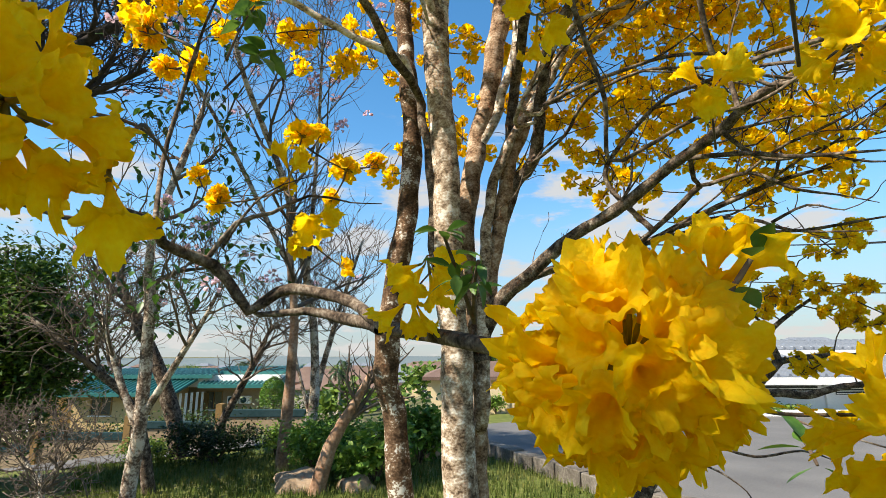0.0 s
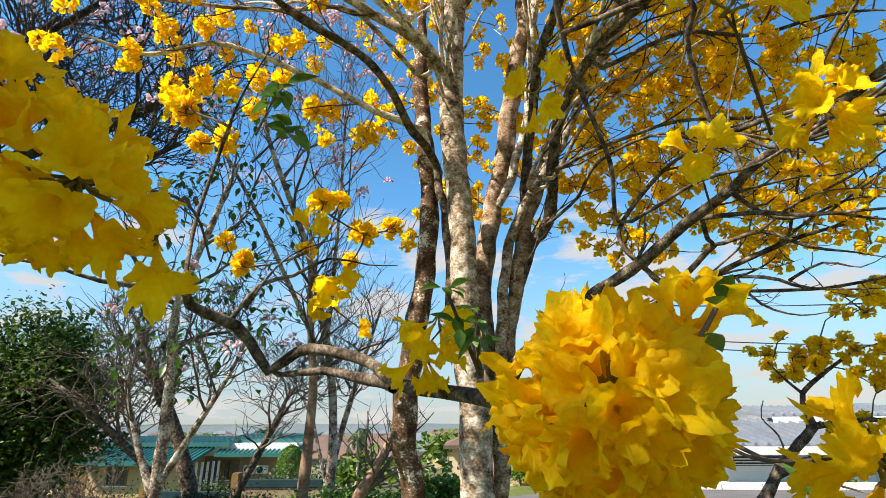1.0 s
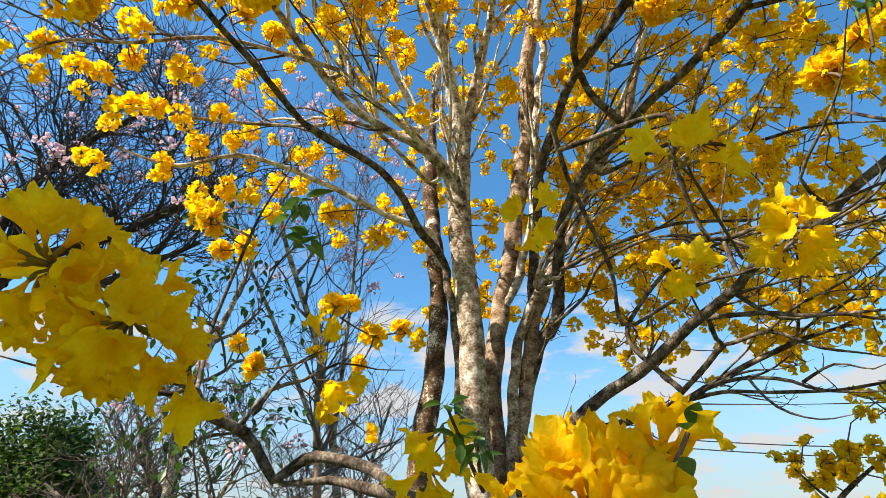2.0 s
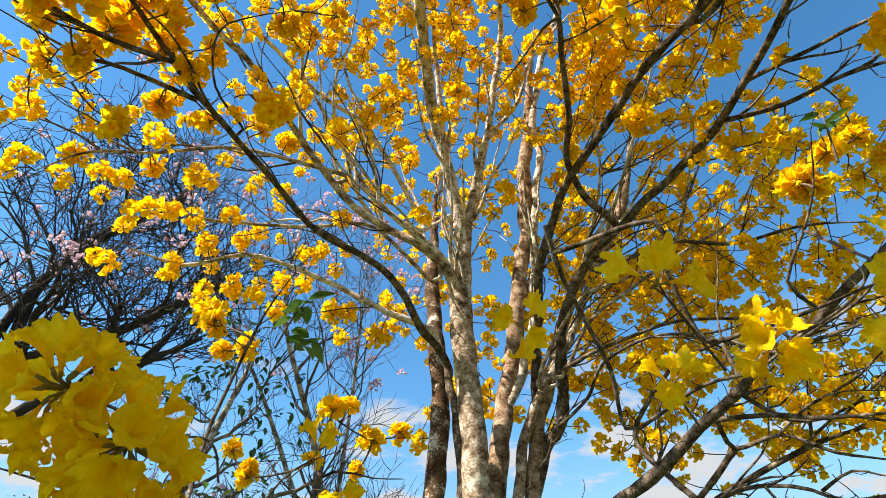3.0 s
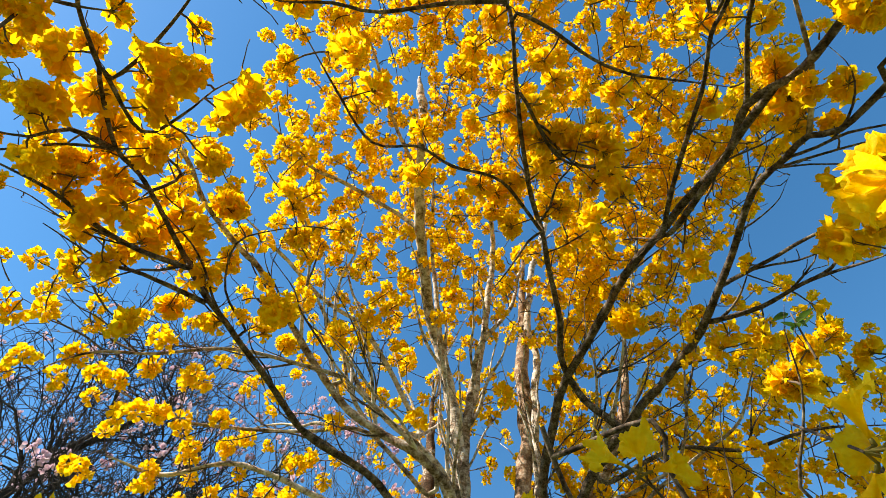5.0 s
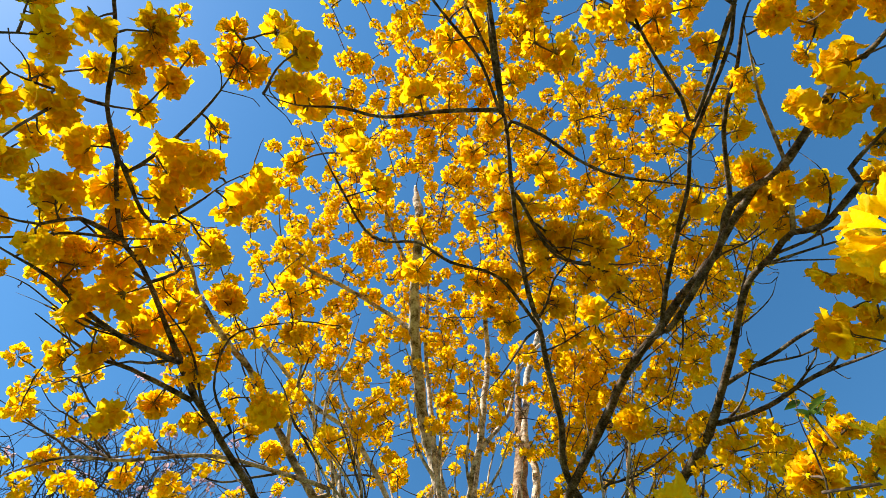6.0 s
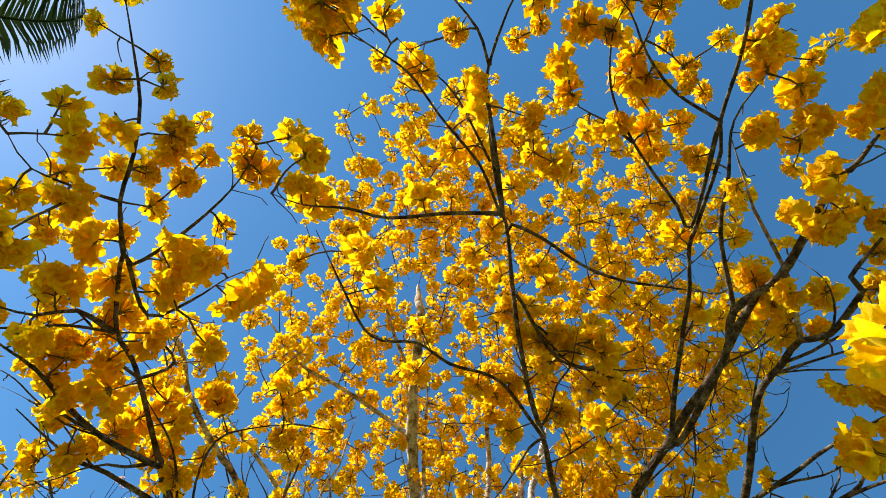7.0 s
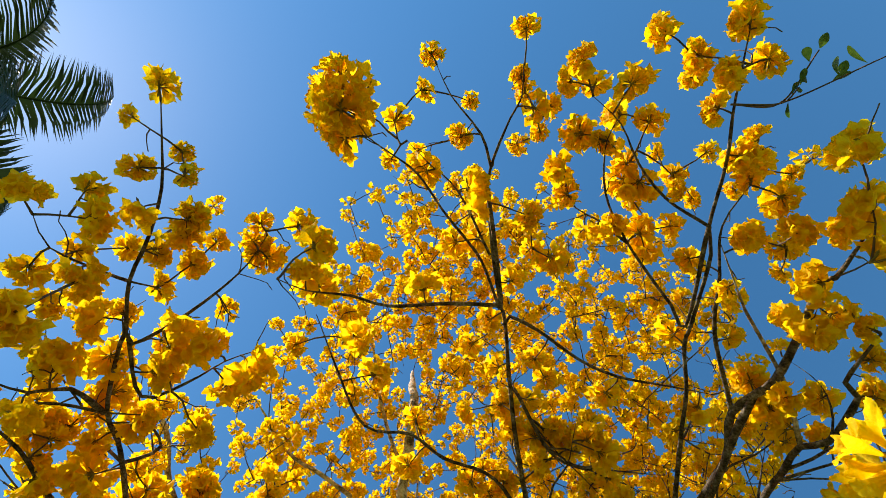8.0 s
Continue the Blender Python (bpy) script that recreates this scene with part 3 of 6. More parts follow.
bough("branch", 0.0053, 0.0028, dark_bark, [(0.23, -0.26, 3.50), (0.10, -0.49, 3.38), (-0.01, -0.57, 3.26), (-0.08, -0.63, 3.19)])
bough("branch", 0.0097, 0.0038, dark_bark, [(0.28, -0.06, 3.55), (0.08, -0.07, 3.51), (-0.16, -0.06, 3.45), (-0.30, -0.10, 3.39), (-0.44, -0.12, 3.30), (-0.52, -0.16, 3.23)])
bough("branch", 0.0081, 0.0051, dark_bark, [(0.33, -0.01, 3.68), (0.45, 0.05, 3.66), (0.62, 0.17, 3.66), (0.78, 0.24, 3.65), (0.96, 0.27, 3.63), (1.14, 0.30, 3.59)])
bough("branch", 0.0090, 0.0045, dark_bark, [(0.45, 0.94, 3.72), (0.27, 0.69, 3.75), (0.05, 0.60, 3.74), (-0.09, 0.49, 3.71), (-0.27, 0.43, 3.61), (-0.39, 0.21, 3.64), (-0.47, -0.02, 3.59)])
bough("branch", 0.0084, 0.0040, dark_bark, [(0.35, 0.30, 3.75), (0.52, 0.58, 3.70), (0.75, 0.64, 3.72), (0.97, 0.67, 3.74)])
bough("limb", 0.0340, 0.0055, dark_bark, [(-0.03, 2.73, 2.08), (-0.05, 2.72, 2.40), (-0.07, 2.70, 2.66), (-0.11, 2.72, 2.88), (-0.13, 2.72, 3.05), (-0.26, 2.27, 3.06), (-0.37, 2.09, 3.21), (-0.53, 1.93, 3.28), (-0.73, 1.77, 3.31), (-0.84, 1.53, 3.36), (-0.96, 1.30, 3.42), (-1.05, 1.10, 3.45), (-1.09, 0.97, 3.46), (-1.13, 0.67, 3.46), (-1.15, 0.44, 3.42), (-1.13, 0.30, 3.32), (-1.07, 0.06, 3.28), (-1.02, 0.02, 3.22), (-0.99, -0.15, 3.18), (-0.92, -0.30, 3.16), (-0.86, -0.45, 3.11), (-0.84, -0.61, 3.06), (-0.82, -0.70, 3.01)])
bough("branch", 0.0121, 0.0056, dark_bark, [(-1.05, 0.83, 3.36), (-1.16, 0.71, 3.29), (-1.25, 0.56, 3.23), (-1.31, 0.39, 3.17), (-1.40, 0.27, 3.12), (-1.42, 0.20, 3.09)])
bough("branch", 0.0103, 0.0043, dark_bark, [(-1.14, 0.31, 3.32), (-1.20, 0.21, 3.23), (-1.26, 0.20, 3.13), (-1.33, 0.16, 3.08), (-1.36, 0.12, 3.02)])
bough("branch", 0.0073, 0.0039, dark_bark, [(-1.00, 0.06, 3.23), (-0.90, 0.01, 3.23), (-0.74, -0.11, 3.26), (-0.63, -0.21, 3.25), (-0.57, -0.31, 3.26)])
bough("branch", 0.0073, 0.0039, dark_bark, [(-1.01, 0.04, 3.22), (-0.96, 0.23, 3.22), (-0.82, 0.19, 3.24), (-0.70, 0.12, 3.26), (-0.61, 0.09, 3.29)])
bough("branch", 0.0061, 0.0039, dark_bark, [(-0.99, -0.15, 3.18), (-1.03, -0.18, 3.10), (-1.14, -0.25, 3.02), (-1.14, -0.34, 2.95)])
bough("branch", 0.0116, 0.0052, dark_bark, [(-1.07, 1.05, 3.43), (-1.27, 0.87, 3.40), (-1.38, 0.78, 3.36), (-1.53, 0.58, 3.33)])
bough("limb", 0.0310, 0.0131, pale_bark, [(-0.03, 2.66, 3.29), (-0.07, 2.58, 3.54), (-0.23, 2.19, 3.52), (-0.43, 2.14, 3.62), (-0.66, 2.02, 3.75), (-0.82, 1.88, 3.90), (-0.95, 1.67, 4.02), (-1.13, 1.32, 4.17), (-1.21, 1.17, 4.17), (-1.37, 0.87, 4.23), (-1.40, 0.66, 4.26), (-1.44, 0.36, 4.19)])
bough("limb", 0.0219, 0.0110, white_bark, [(-0.21, 2.61, 3.21), (-0.25, 2.50, 3.16), (-0.45, 2.43, 3.23), (-0.76, 2.37, 3.38), (-1.10, 2.27, 3.51), (-1.38, 2.22, 3.55), (-1.68, 2.22, 3.48), (-1.92, 2.03, 3.47)])
bough("branch", 0.0151, 0.0092, pale_bark, [(-0.20, 2.44, 3.45), (-0.57, 2.25, 3.76), (-0.93, 2.25, 3.78), (-1.38, 2.18, 3.77), (-1.66, 2.03, 3.72), (-1.94, 1.77, 3.72)])
bough("branch", 0.0133, 0.0065, pale_bark, [(-0.68, 1.90, 3.86), (-1.21, 1.61, 3.80), (-1.57, 1.49, 3.65), (-1.79, 1.38, 3.55), (-1.97, 1.35, 3.39)])
bough("limb", 0.0190, 0.0124, white_bark, [(-0.28, 2.51, 3.98), (-0.48, 2.19, 4.27), (-0.67, 2.01, 4.50), (-0.97, 1.84, 4.66), (-1.20, 1.54, 4.75), (-1.44, 1.26, 4.84)])
bough("limb", 0.0199, 0.0106, white_bark, [(-0.27, 1.65, 5.28), (-0.51, 1.44, 5.29), (-0.83, 1.22, 5.32), (-1.05, 1.07, 5.31), (-1.27, 0.67, 5.21)])
bough("branch", 0.0191, 0.0093, white_bark, [(-0.23, 1.40, 5.73), (-0.42, 0.89, 5.76), (-0.51, 0.42, 5.84), (-0.56, 0.23, 5.85), (-0.57, 0.12, 5.82)])
bough("branch", 0.0067, 0.0038, dark_bark, [(-0.95, 1.24, 3.47), (-1.01, 1.04, 3.51), (-0.94, 0.85, 3.59), (-0.78, 0.81, 3.62), (-0.63, 0.82, 3.67)])
bough("branch", 0.0075, 0.0036, dark_bark, [(-1.06, 0.49, 3.55), (-1.12, 0.33, 3.50), (-1.10, 0.19, 3.48)])
bough("limb", 0.0464, 0.0134, dark_bark, [(0.20, 2.82, 1.69), (0.32, 2.74, 1.89), (0.41, 2.67, 1.98), (0.60, 2.55, 2.14), (0.83, 2.40, 2.28), (1.02, 2.16, 2.42), (1.15, 2.00, 2.51), (1.21, 1.81, 2.56), (1.30, 1.63, 2.58), (1.24, 1.51, 2.53), (1.30, 1.36, 2.59), (1.36, 1.20, 2.63), (1.42, 0.94, 2.72)])
bough("branch", 0.0212, 0.0090, dark_bark, [(0.47, 2.71, 2.00), (0.71, 2.62, 2.07), (0.90, 2.56, 2.10), (1.07, 2.48, 2.16), (1.21, 2.40, 2.24), (1.35, 2.28, 2.30), (1.54, 2.15, 2.36), (1.73, 2.00, 2.38)])
bough("branch", 0.0106, 0.0065, dark_bark, [(0.93, 2.55, 2.12), (1.23, 2.52, 2.20), (1.49, 2.50, 2.19), (1.70, 2.37, 2.17), (1.88, 2.23, 2.18), (2.03, 2.09, 2.19)])
bough("branch", 0.0107, 0.0056, dark_bark, [(1.15, 1.97, 2.48), (1.33, 2.02, 2.39), (1.48, 1.93, 2.37), (1.62, 1.85, 2.31), (1.75, 1.74, 2.28)])
bough("branch", 0.0091, 0.0047, dark_bark, [(0.30, 1.16, 2.75), (0.35, 1.27, 2.61), (0.41, 1.34, 2.50), (0.48, 1.41, 2.34), (0.52, 1.52, 2.19), (0.61, 1.48, 2.21), (0.76, 1.44, 2.29), (0.90, 1.35, 2.30), (0.99, 1.26, 2.35), (1.11, 1.13, 2.40), (1.14, 0.96, 2.48)])
bough("branch", 0.0093, 0.0051, dark_bark, [(0.59, 1.01, 2.62), (0.61, 1.08, 2.53), (0.64, 1.13, 2.44), (0.70, 1.18, 2.31), (0.79, 1.13, 2.31), (0.89, 1.06, 2.31), (1.00, 0.96, 2.32), (1.09, 0.87, 2.32)])
bough("branch", 0.0083, 0.0038, dark_bark, [(0.88, 1.44, 2.46), (0.98, 1.42, 2.39), (1.04, 1.28, 2.35), (1.13, 1.09, 2.32), (1.23, 0.99, 2.32)])
bough("branch", 0.0105, 0.0056, dark_bark, [(0.45, 2.54, 2.57), (0.60, 2.37, 2.65), (0.67, 2.19, 2.75), (0.88, 2.07, 2.82), (1.16, 1.96, 2.78), (1.36, 1.81, 2.81)])
bough("branch", 0.0125, 0.0064, pale_bark, [(0.39, 2.56, 2.81), (0.52, 2.40, 3.06), (0.68, 2.26, 3.21), (0.89, 2.17, 3.24), (1.11, 2.00, 3.32), (1.21, 1.63, 3.70)])
bough("branch", 0.0124, 0.0068, pale_bark, [(0.51, 2.50, 2.83), (0.67, 2.34, 3.06), (0.94, 2.25, 3.24), (1.24, 2.13, 3.39), (1.48, 2.03, 3.51), (1.58, 1.74, 3.66)])
bough("branch", 0.0126, 0.0071, dark_bark, [(0.75, 2.20, 3.31), (1.12, 2.11, 3.42), (1.47, 2.09, 3.38), (1.78, 1.99, 3.40), (2.03, 1.86, 3.30)])
bough("branch", 0.0121, 0.0064, dark_bark, [(0.52, 2.42, 2.84), (0.76, 2.32, 2.92), (1.11, 2.26, 3.01), (1.42, 2.14, 2.95), (1.66, 2.00, 2.92)])
bough("branch", 0.0050, 0.0025, dark_bark, [(0.86, 0.99, 2.37), (0.89, 0.90, 2.45), (0.91, 0.81, 2.53), (0.90, 0.71, 2.63), (0.91, 0.66, 2.67)])
bough("limb", 0.0103, 0.0154, dark_bark, [(0.34, 0.70, 1.57), (0.23, 0.69, 1.59), (0.08, 0.72, 1.61), (0.00, 0.83, 1.63), (-0.13, 1.07, 1.66), (-0.21, 1.20, 1.72), (-0.34, 1.27, 1.76), (-0.42, 1.30, 1.76), (-0.48, 1.28, 1.71), (-0.51, 1.27, 1.75), (-0.56, 1.24, 1.82), (-0.63, 1.14, 1.85), (-0.62, 1.08, 1.88), (-0.63, 0.95, 1.88)])
bough("branch", 0.0129, 0.0166, dark_bark, [(-0.13, 1.07, 1.65), (-0.21, 1.21, 1.68), (-0.34, 1.28, 1.71), (-0.46, 1.30, 1.70), (-0.49, 1.28, 1.72)])
bough("branch", 0.0068, 0.0038, dark_bark, [(-0.57, 1.23, 1.83), (-0.51, 1.24, 1.92), (-0.43, 1.26, 1.95), (-0.34, 1.27, 2.00), (-0.24, 1.30, 1.99), (-0.16, 1.31, 1.99)])
bough("branch", 0.0045, 0.0023, dark_bark, [(-0.54, 1.24, 1.86), (-0.47, 1.24, 1.97), (-0.40, 1.24, 2.02), (-0.29, 1.26, 2.06)])
bough("branch", 0.0070, 0.0042, dark_bark, [(-0.66, 1.06, 1.87), (-0.75, 0.99, 1.87), (-0.82, 0.94, 1.89), (-0.86, 0.90, 1.89), (-0.92, 0.83, 1.90)])
bough("branch", 0.0063, 0.0043, dark_bark, [(-0.62, 1.08, 1.88), (-0.69, 1.21, 2.08), (-0.67, 1.24, 2.30), (-0.60, 1.18, 2.45), (-0.51, 1.13, 2.57)])
bough("branch", 0.0038, 0.0023, dark_bark, [(0.34, 0.70, 1.57), (0.39, 0.68, 1.54), (0.41, 0.60, 1.52), (0.43, 0.53, 1.51)])

# slender pale branches that rise through the inner crown
rng = random.Random(19)
for k in range(50):
    j = rng.randrange(len(skeleton_p))
    while not (skeleton_p[j].z > 3.2 and skeleton_p[j].y > 1.7 and skeleton_r[j] > 0.012):
        j = rng.randrange(len(skeleton_p))
    p, way, pts = skeleton_p[j].copy(), skeleton_d[j].copy(), []
    way = (way + Vector((rng.uniform(-0.8, 0.8), rng.uniform(-0.9, 0.5), rng.uniform(0.2, 0.9)))).normalized()
    for _ in range(6):
        pts.append(tuple(p))
        way = (way + UP * 0.08 + Vector((rng.uniform(-1, 1), rng.uniform(-1, 1), rng.uniform(-1, 1))) * 0.26).normalized()
        p = p + way * rng.uniform(0.14, 0.26)
    if pts[-1][2] < 5.9:
        bough("branch", rng.uniform(0.009, 0.016), 0.004, white_bark, pts)

# long thin shoots on the outer limbs, none rooted within 1.9 m of the camera
for k in range(210):
    j = rng.randrange(len(skeleton_p))
    while not (skeleton_p[j].z < 4.3 and skeleton_p[j].y > 0.3 and abs(skeleton_p[j].x) > 0.35 and (skeleton_p[j] - Vector((0, -0.1, 1.6))).length > 1.9 and 0.005 < skeleton_r[j] < 0.04):
        j = rng.randrange(len(skeleton_p))
    p, way, pts = skeleton_p[j].copy(), skeleton_d[j].copy(), []
    out = 1.0 if p.x > 0 else -1.0
    way = (way * 0.8 + Vector((out * rng.uniform(0.0, 0.8), rng.uniform(-0.5, 0.5), rng.uniform(-0.3, 0.7)))).normalized()
    ln = rng.uniform(0.07, 0.16)
    for _ in range(6):
        pts.append(tuple(p))
        way = (way + UP * 0.06 + Vector((rng.uniform(-1, 1), rng.uniform(-1, 1), rng.uniform(-1, 1))) * 0.34).normalized()
        p = p + way * ln
    bough("branch", rng.uniform(0.0035, 0.0075), 0.002, dark_bark, pts)

# heads of blossom, each at the end of a twig that leaves the nearest wood
heads, scales = [], []


def heads_at(*row):
    """Heads of blossom at their places, each with its size."""
    for x, y, z, size in row:
        heads.append(Vector((x, y, z)))
        scales.append(size * 0.97)


heads_at((-1.09, -0.53, 4.02, 0.89), (-1.00, -0.70, 3.17, 0.65), (-0.95, -0.52, 3.13, 0.77), (-0.88, -0.61, 3.27, 0.65), (-0.83, -0.75, 3.02, 0.84), (-0.82, -0.50, 3.17, 0.81), (-0.27, -0.78, 3.00, 0.89), (-0.25, -0.63, 2.88, 0.88), (-0.25, -0.57, 2.96, 0.83), (-0.20, -0.68, 3.06, 0.62), (-0.14, -0.58, 3.25, 0.60), (-0.13, -0.72, 3.26, 0.74), (-0.05, -0.66, 3.42, 0.64), (-0.04, -0.87, 3.35, 0.64), (-0.00, -0.91, 3.13, 0.82), (0.11, -0.69, 3.34, 0.77))
heads_at((0.15, -0.88, 3.50, 0.60), (0.16, -0.51, 3.38, 0.92), (0.33, -0.92, 3.33, 0.64), (0.34, -1.06, 3.26, 0.64), (0.34, -0.71, 3.51, 0.62), (0.35, -0.86, 3.35, 0.64), (0.41, -0.72, 3.38, 0.70), (0.46, -0.54, 3.24, 1.08), (0.49, -0.86, 3.24, 0.78), (0.50, -0.87, 3.11, 0.98), (0.58, -0.85, 3.25, 0.74), (0.64, -0.65, 3.28, 0.83), (0.68, -0.82, 3.16, 0.86), (0.69, -0.79, 3.41, 0.62), (0.73, -0.60, 3.37, 0.77), (0.80, -0.74, 3.32, 0.72))
heads_at((0.86, -0.87, 3.06, 0.82), (0.86, -0.64, 3.40, 0.68), (0.91, -0.56, 3.39, 0.68), (0.92, -0.87, 3.23, 0.66), (0.92, -0.71, 3.08, 0.91), (0.93, -0.79, 3.00, 0.90), (0.94, -0.92, 2.93, 0.90), (1.03, -0.64, 3.36, 0.64), (1.03, -0.57, 3.15, 0.84), (1.06, -0.85, 3.03, 0.74), (1.10, -0.63, 3.17, 0.76), (1.11, -0.51, 3.23, 0.88), (1.20, -0.52, 2.89, 0.89), (1.29, -0.54, 3.28, 0.71), (1.66, -0.72, 3.70, 0.89), (-1.42, -0.06, 3.39, 0.89))
heads_at((-1.34, 0.17, 3.25, 0.71), (-1.33, 0.29, 3.16, 0.92), (-1.32, 0.43, 3.23, 0.83), (-1.31, 0.33, 3.32, 0.73), (-1.27, 0.36, 3.34, 0.73), (-1.27, 0.38, 3.25, 0.83), (-1.27, 0.49, 3.18, 0.94), (-1.25, -0.05, 3.34, 0.72), (-1.24, 0.25, 3.07, 0.98), (-1.22, 0.29, 3.39, 0.73), (-1.20, -0.19, 3.02, 0.83), (-1.19, 0.11, 3.14, 1.09), (-1.14, 0.50, 3.26, 1.18), (-1.14, -0.39, 2.91, 0.94), (-1.08, -0.04, 3.30, 0.73), (-1.08, 0.36, 3.39, 0.95))
heads_at((-1.06, -0.43, 3.05, 0.82), (-1.01, -0.16, 2.99, 1.16), (-0.99, -0.33, 2.97, 1.05), (-0.94, -0.07, 2.66, 0.89), (-0.93, -0.26, 3.21, 0.84), (-0.92, 0.15, 3.22, 0.95), (-0.91, -0.13, 3.20, 0.93), (-0.90, -0.38, 3.07, 0.98), (-0.85, 0.07, 3.18, 1.02), (-0.83, -0.36, 3.22, 0.83), (-0.82, -0.21, 3.25, 0.83), (-0.82, -0.03, 3.22, 0.92), (-0.78, 0.35, 3.25, 0.85), (-0.76, -0.29, 3.30, 0.74), (-0.74, -0.06, 3.35, 0.75), (-0.71, 0.07, 3.16, 1.08))
heads_at((-0.68, 0.19, 3.23, 0.91), (-0.61, -0.25, 3.29, 0.82), (-0.61, -0.36, 3.31, 0.78), (-0.60, 0.13, 3.20, 1.08), (-0.48, -0.35, 3.33, 0.82), (-0.44, -0.17, 3.30, 0.90), (-0.33, -0.25, 2.96, 0.89), (0.50, -0.48, 3.36, 0.83), (0.61, -0.36, 3.34, 0.93), (0.64, 0.49, 3.63, 1.08), (0.81, -0.48, 3.52, 0.64), (0.82, -0.28, 3.44, 0.78), (0.92, -0.37, 3.44, 0.69), (0.95, -0.24, 3.36, 0.89), (1.00, -0.47, 2.61, 0.89), (1.01, -0.48, 3.44, 0.64))
heads_at((1.13, -0.31, 3.27, 0.89), (1.19, -0.44, 3.19, 0.88), (1.25, -0.32, 3.21, 1.01), (1.26, -0.03, 3.30, 0.93), (1.27, -0.00, 3.18, 1.12), (1.29, -0.15, 3.17, 1.11), (1.30, -0.28, 3.34, 0.83), (1.33, -0.20, 3.42, 0.74), (1.36, -0.39, 3.03, 1.19), (1.36, -0.04, 3.22, 0.93), (1.36, -0.22, 3.04, 1.19), (1.39, -0.32, 3.16, 0.92), (1.44, 0.46, 3.12, 1.05), (1.48, -0.00, 3.20, 0.95), (1.51, 0.11, 3.24, 0.85), (-2.21, 1.20, 3.66, 0.89))
heads_at((-2.14, 1.36, 3.41, 0.77), (-1.96, 1.26, 3.37, 0.97), (-1.90, 1.13, 3.52, 0.96), (-1.89, 1.38, 3.54, 0.84), (-1.87, 1.33, 3.71, 0.77), (-1.87, 1.39, 3.55, 0.83), (-1.87, 1.38, 3.38, 0.96), (-1.81, 1.22, 3.72, 0.83), (-1.74, 1.00, 3.38, 0.89), (-1.72, 1.35, 3.71, 0.83), (-1.67, 1.39, 3.83, 0.77), (-1.63, 0.86, 3.36, 0.70), (-1.52, 1.40, 3.67, 0.97), (-1.51, 0.75, 3.36, 0.81), (-1.48, 0.91, 3.46, 0.70), (-1.43, 1.36, 3.57, 1.23))
heads_at((-1.41, 0.55, 3.38, 0.65), (-1.41, 0.74, 3.25, 1.02), (-1.41, 0.54, 3.38, 0.64), (-1.41, 1.02, 4.18, 0.85), (-1.40, 0.75, 4.14, 1.00), (-1.38, 0.78, 3.45, 0.81), (-1.35, 0.80, 3.46, 0.81), (-1.30, 1.24, 4.14, 0.85), (-1.29, 0.54, 3.36, 0.74), (-1.27, 0.52, 3.46, 0.77), (-1.26, 0.70, 3.48, 0.78), (-1.25, 0.91, 4.94, 1.21), (-1.24, 0.79, 3.50, 0.66), (-1.22, 1.10, 3.53, 0.70), (-1.21, 1.05, 3.42, 0.81), (-1.20, 1.02, 3.38, 0.86))
heads_at((-1.20, 0.55, 3.42, 0.87), (-1.19, 0.81, 4.23, 1.00), (-1.15, 0.58, 3.54, 0.77), (-1.12, 1.10, 4.90, 1.30), (-1.11, 1.17, 3.45, 0.82), (-1.10, 0.53, 5.03, 1.20), (-1.07, 1.35, 4.07, 0.99), (-1.06, 1.16, 3.43, 0.87), (-1.05, 0.79, 4.88, 1.30), (-1.04, 1.23, 5.09, 1.04), (-0.93, 0.65, 3.58, 1.01), (-0.93, 0.85, 4.85, 1.30), (-0.92, 1.27, 3.54, 0.83), (-0.90, 1.30, 3.52, 0.83), (-0.90, 1.45, 3.98, 1.13), (-0.90, 0.69, 3.58, 1.01))
heads_at((-0.87, 1.48, 4.07, 0.99), (-0.84, 1.33, 2.50, 0.60), (-0.83, 1.20, 3.51, 0.94), (-0.83, 1.30, 2.51, 0.61), (-0.79, 1.48, 2.50, 0.60), (-0.78, 1.14, 3.44, 1.16), (-0.71, 0.67, 3.79, 0.79), (-0.70, 0.88, 3.71, 0.79), (-0.69, 0.67, 3.69, 0.91), (-0.69, 0.89, 3.70, 0.79), (-0.60, 0.71, 3.80, 0.81), (-0.50, 0.90, 3.76, 0.79), (-0.47, 0.86, 3.69, 0.90), (-0.47, 1.48, 2.09, 0.60), (-0.43, 1.49, 2.26, 0.60), (0.59, 0.58, 3.80, 0.78))
heads_at((0.60, 0.71, 3.37, 0.89), (0.60, 1.07, 3.85, 0.85), (0.68, 0.53, 3.59, 1.20), (0.85, 1.38, 3.57, 1.12), (0.87, 1.38, 3.57, 1.12), (0.93, 0.87, 2.61, 0.73), (0.96, 0.88, 2.59, 0.72), (0.99, 1.29, 3.65, 0.86), (1.02, 0.83, 2.68, 0.65), (1.08, 1.03, 3.49, 1.06), (1.11, 0.82, 2.72, 0.60), (1.15, 1.42, 3.52, 0.87), (1.19, 1.37, 3.33, 1.10), (1.27, 1.38, 3.44, 0.86), (1.30, 1.02, 3.45, 0.95), (1.32, 1.27, 3.29, 0.96))
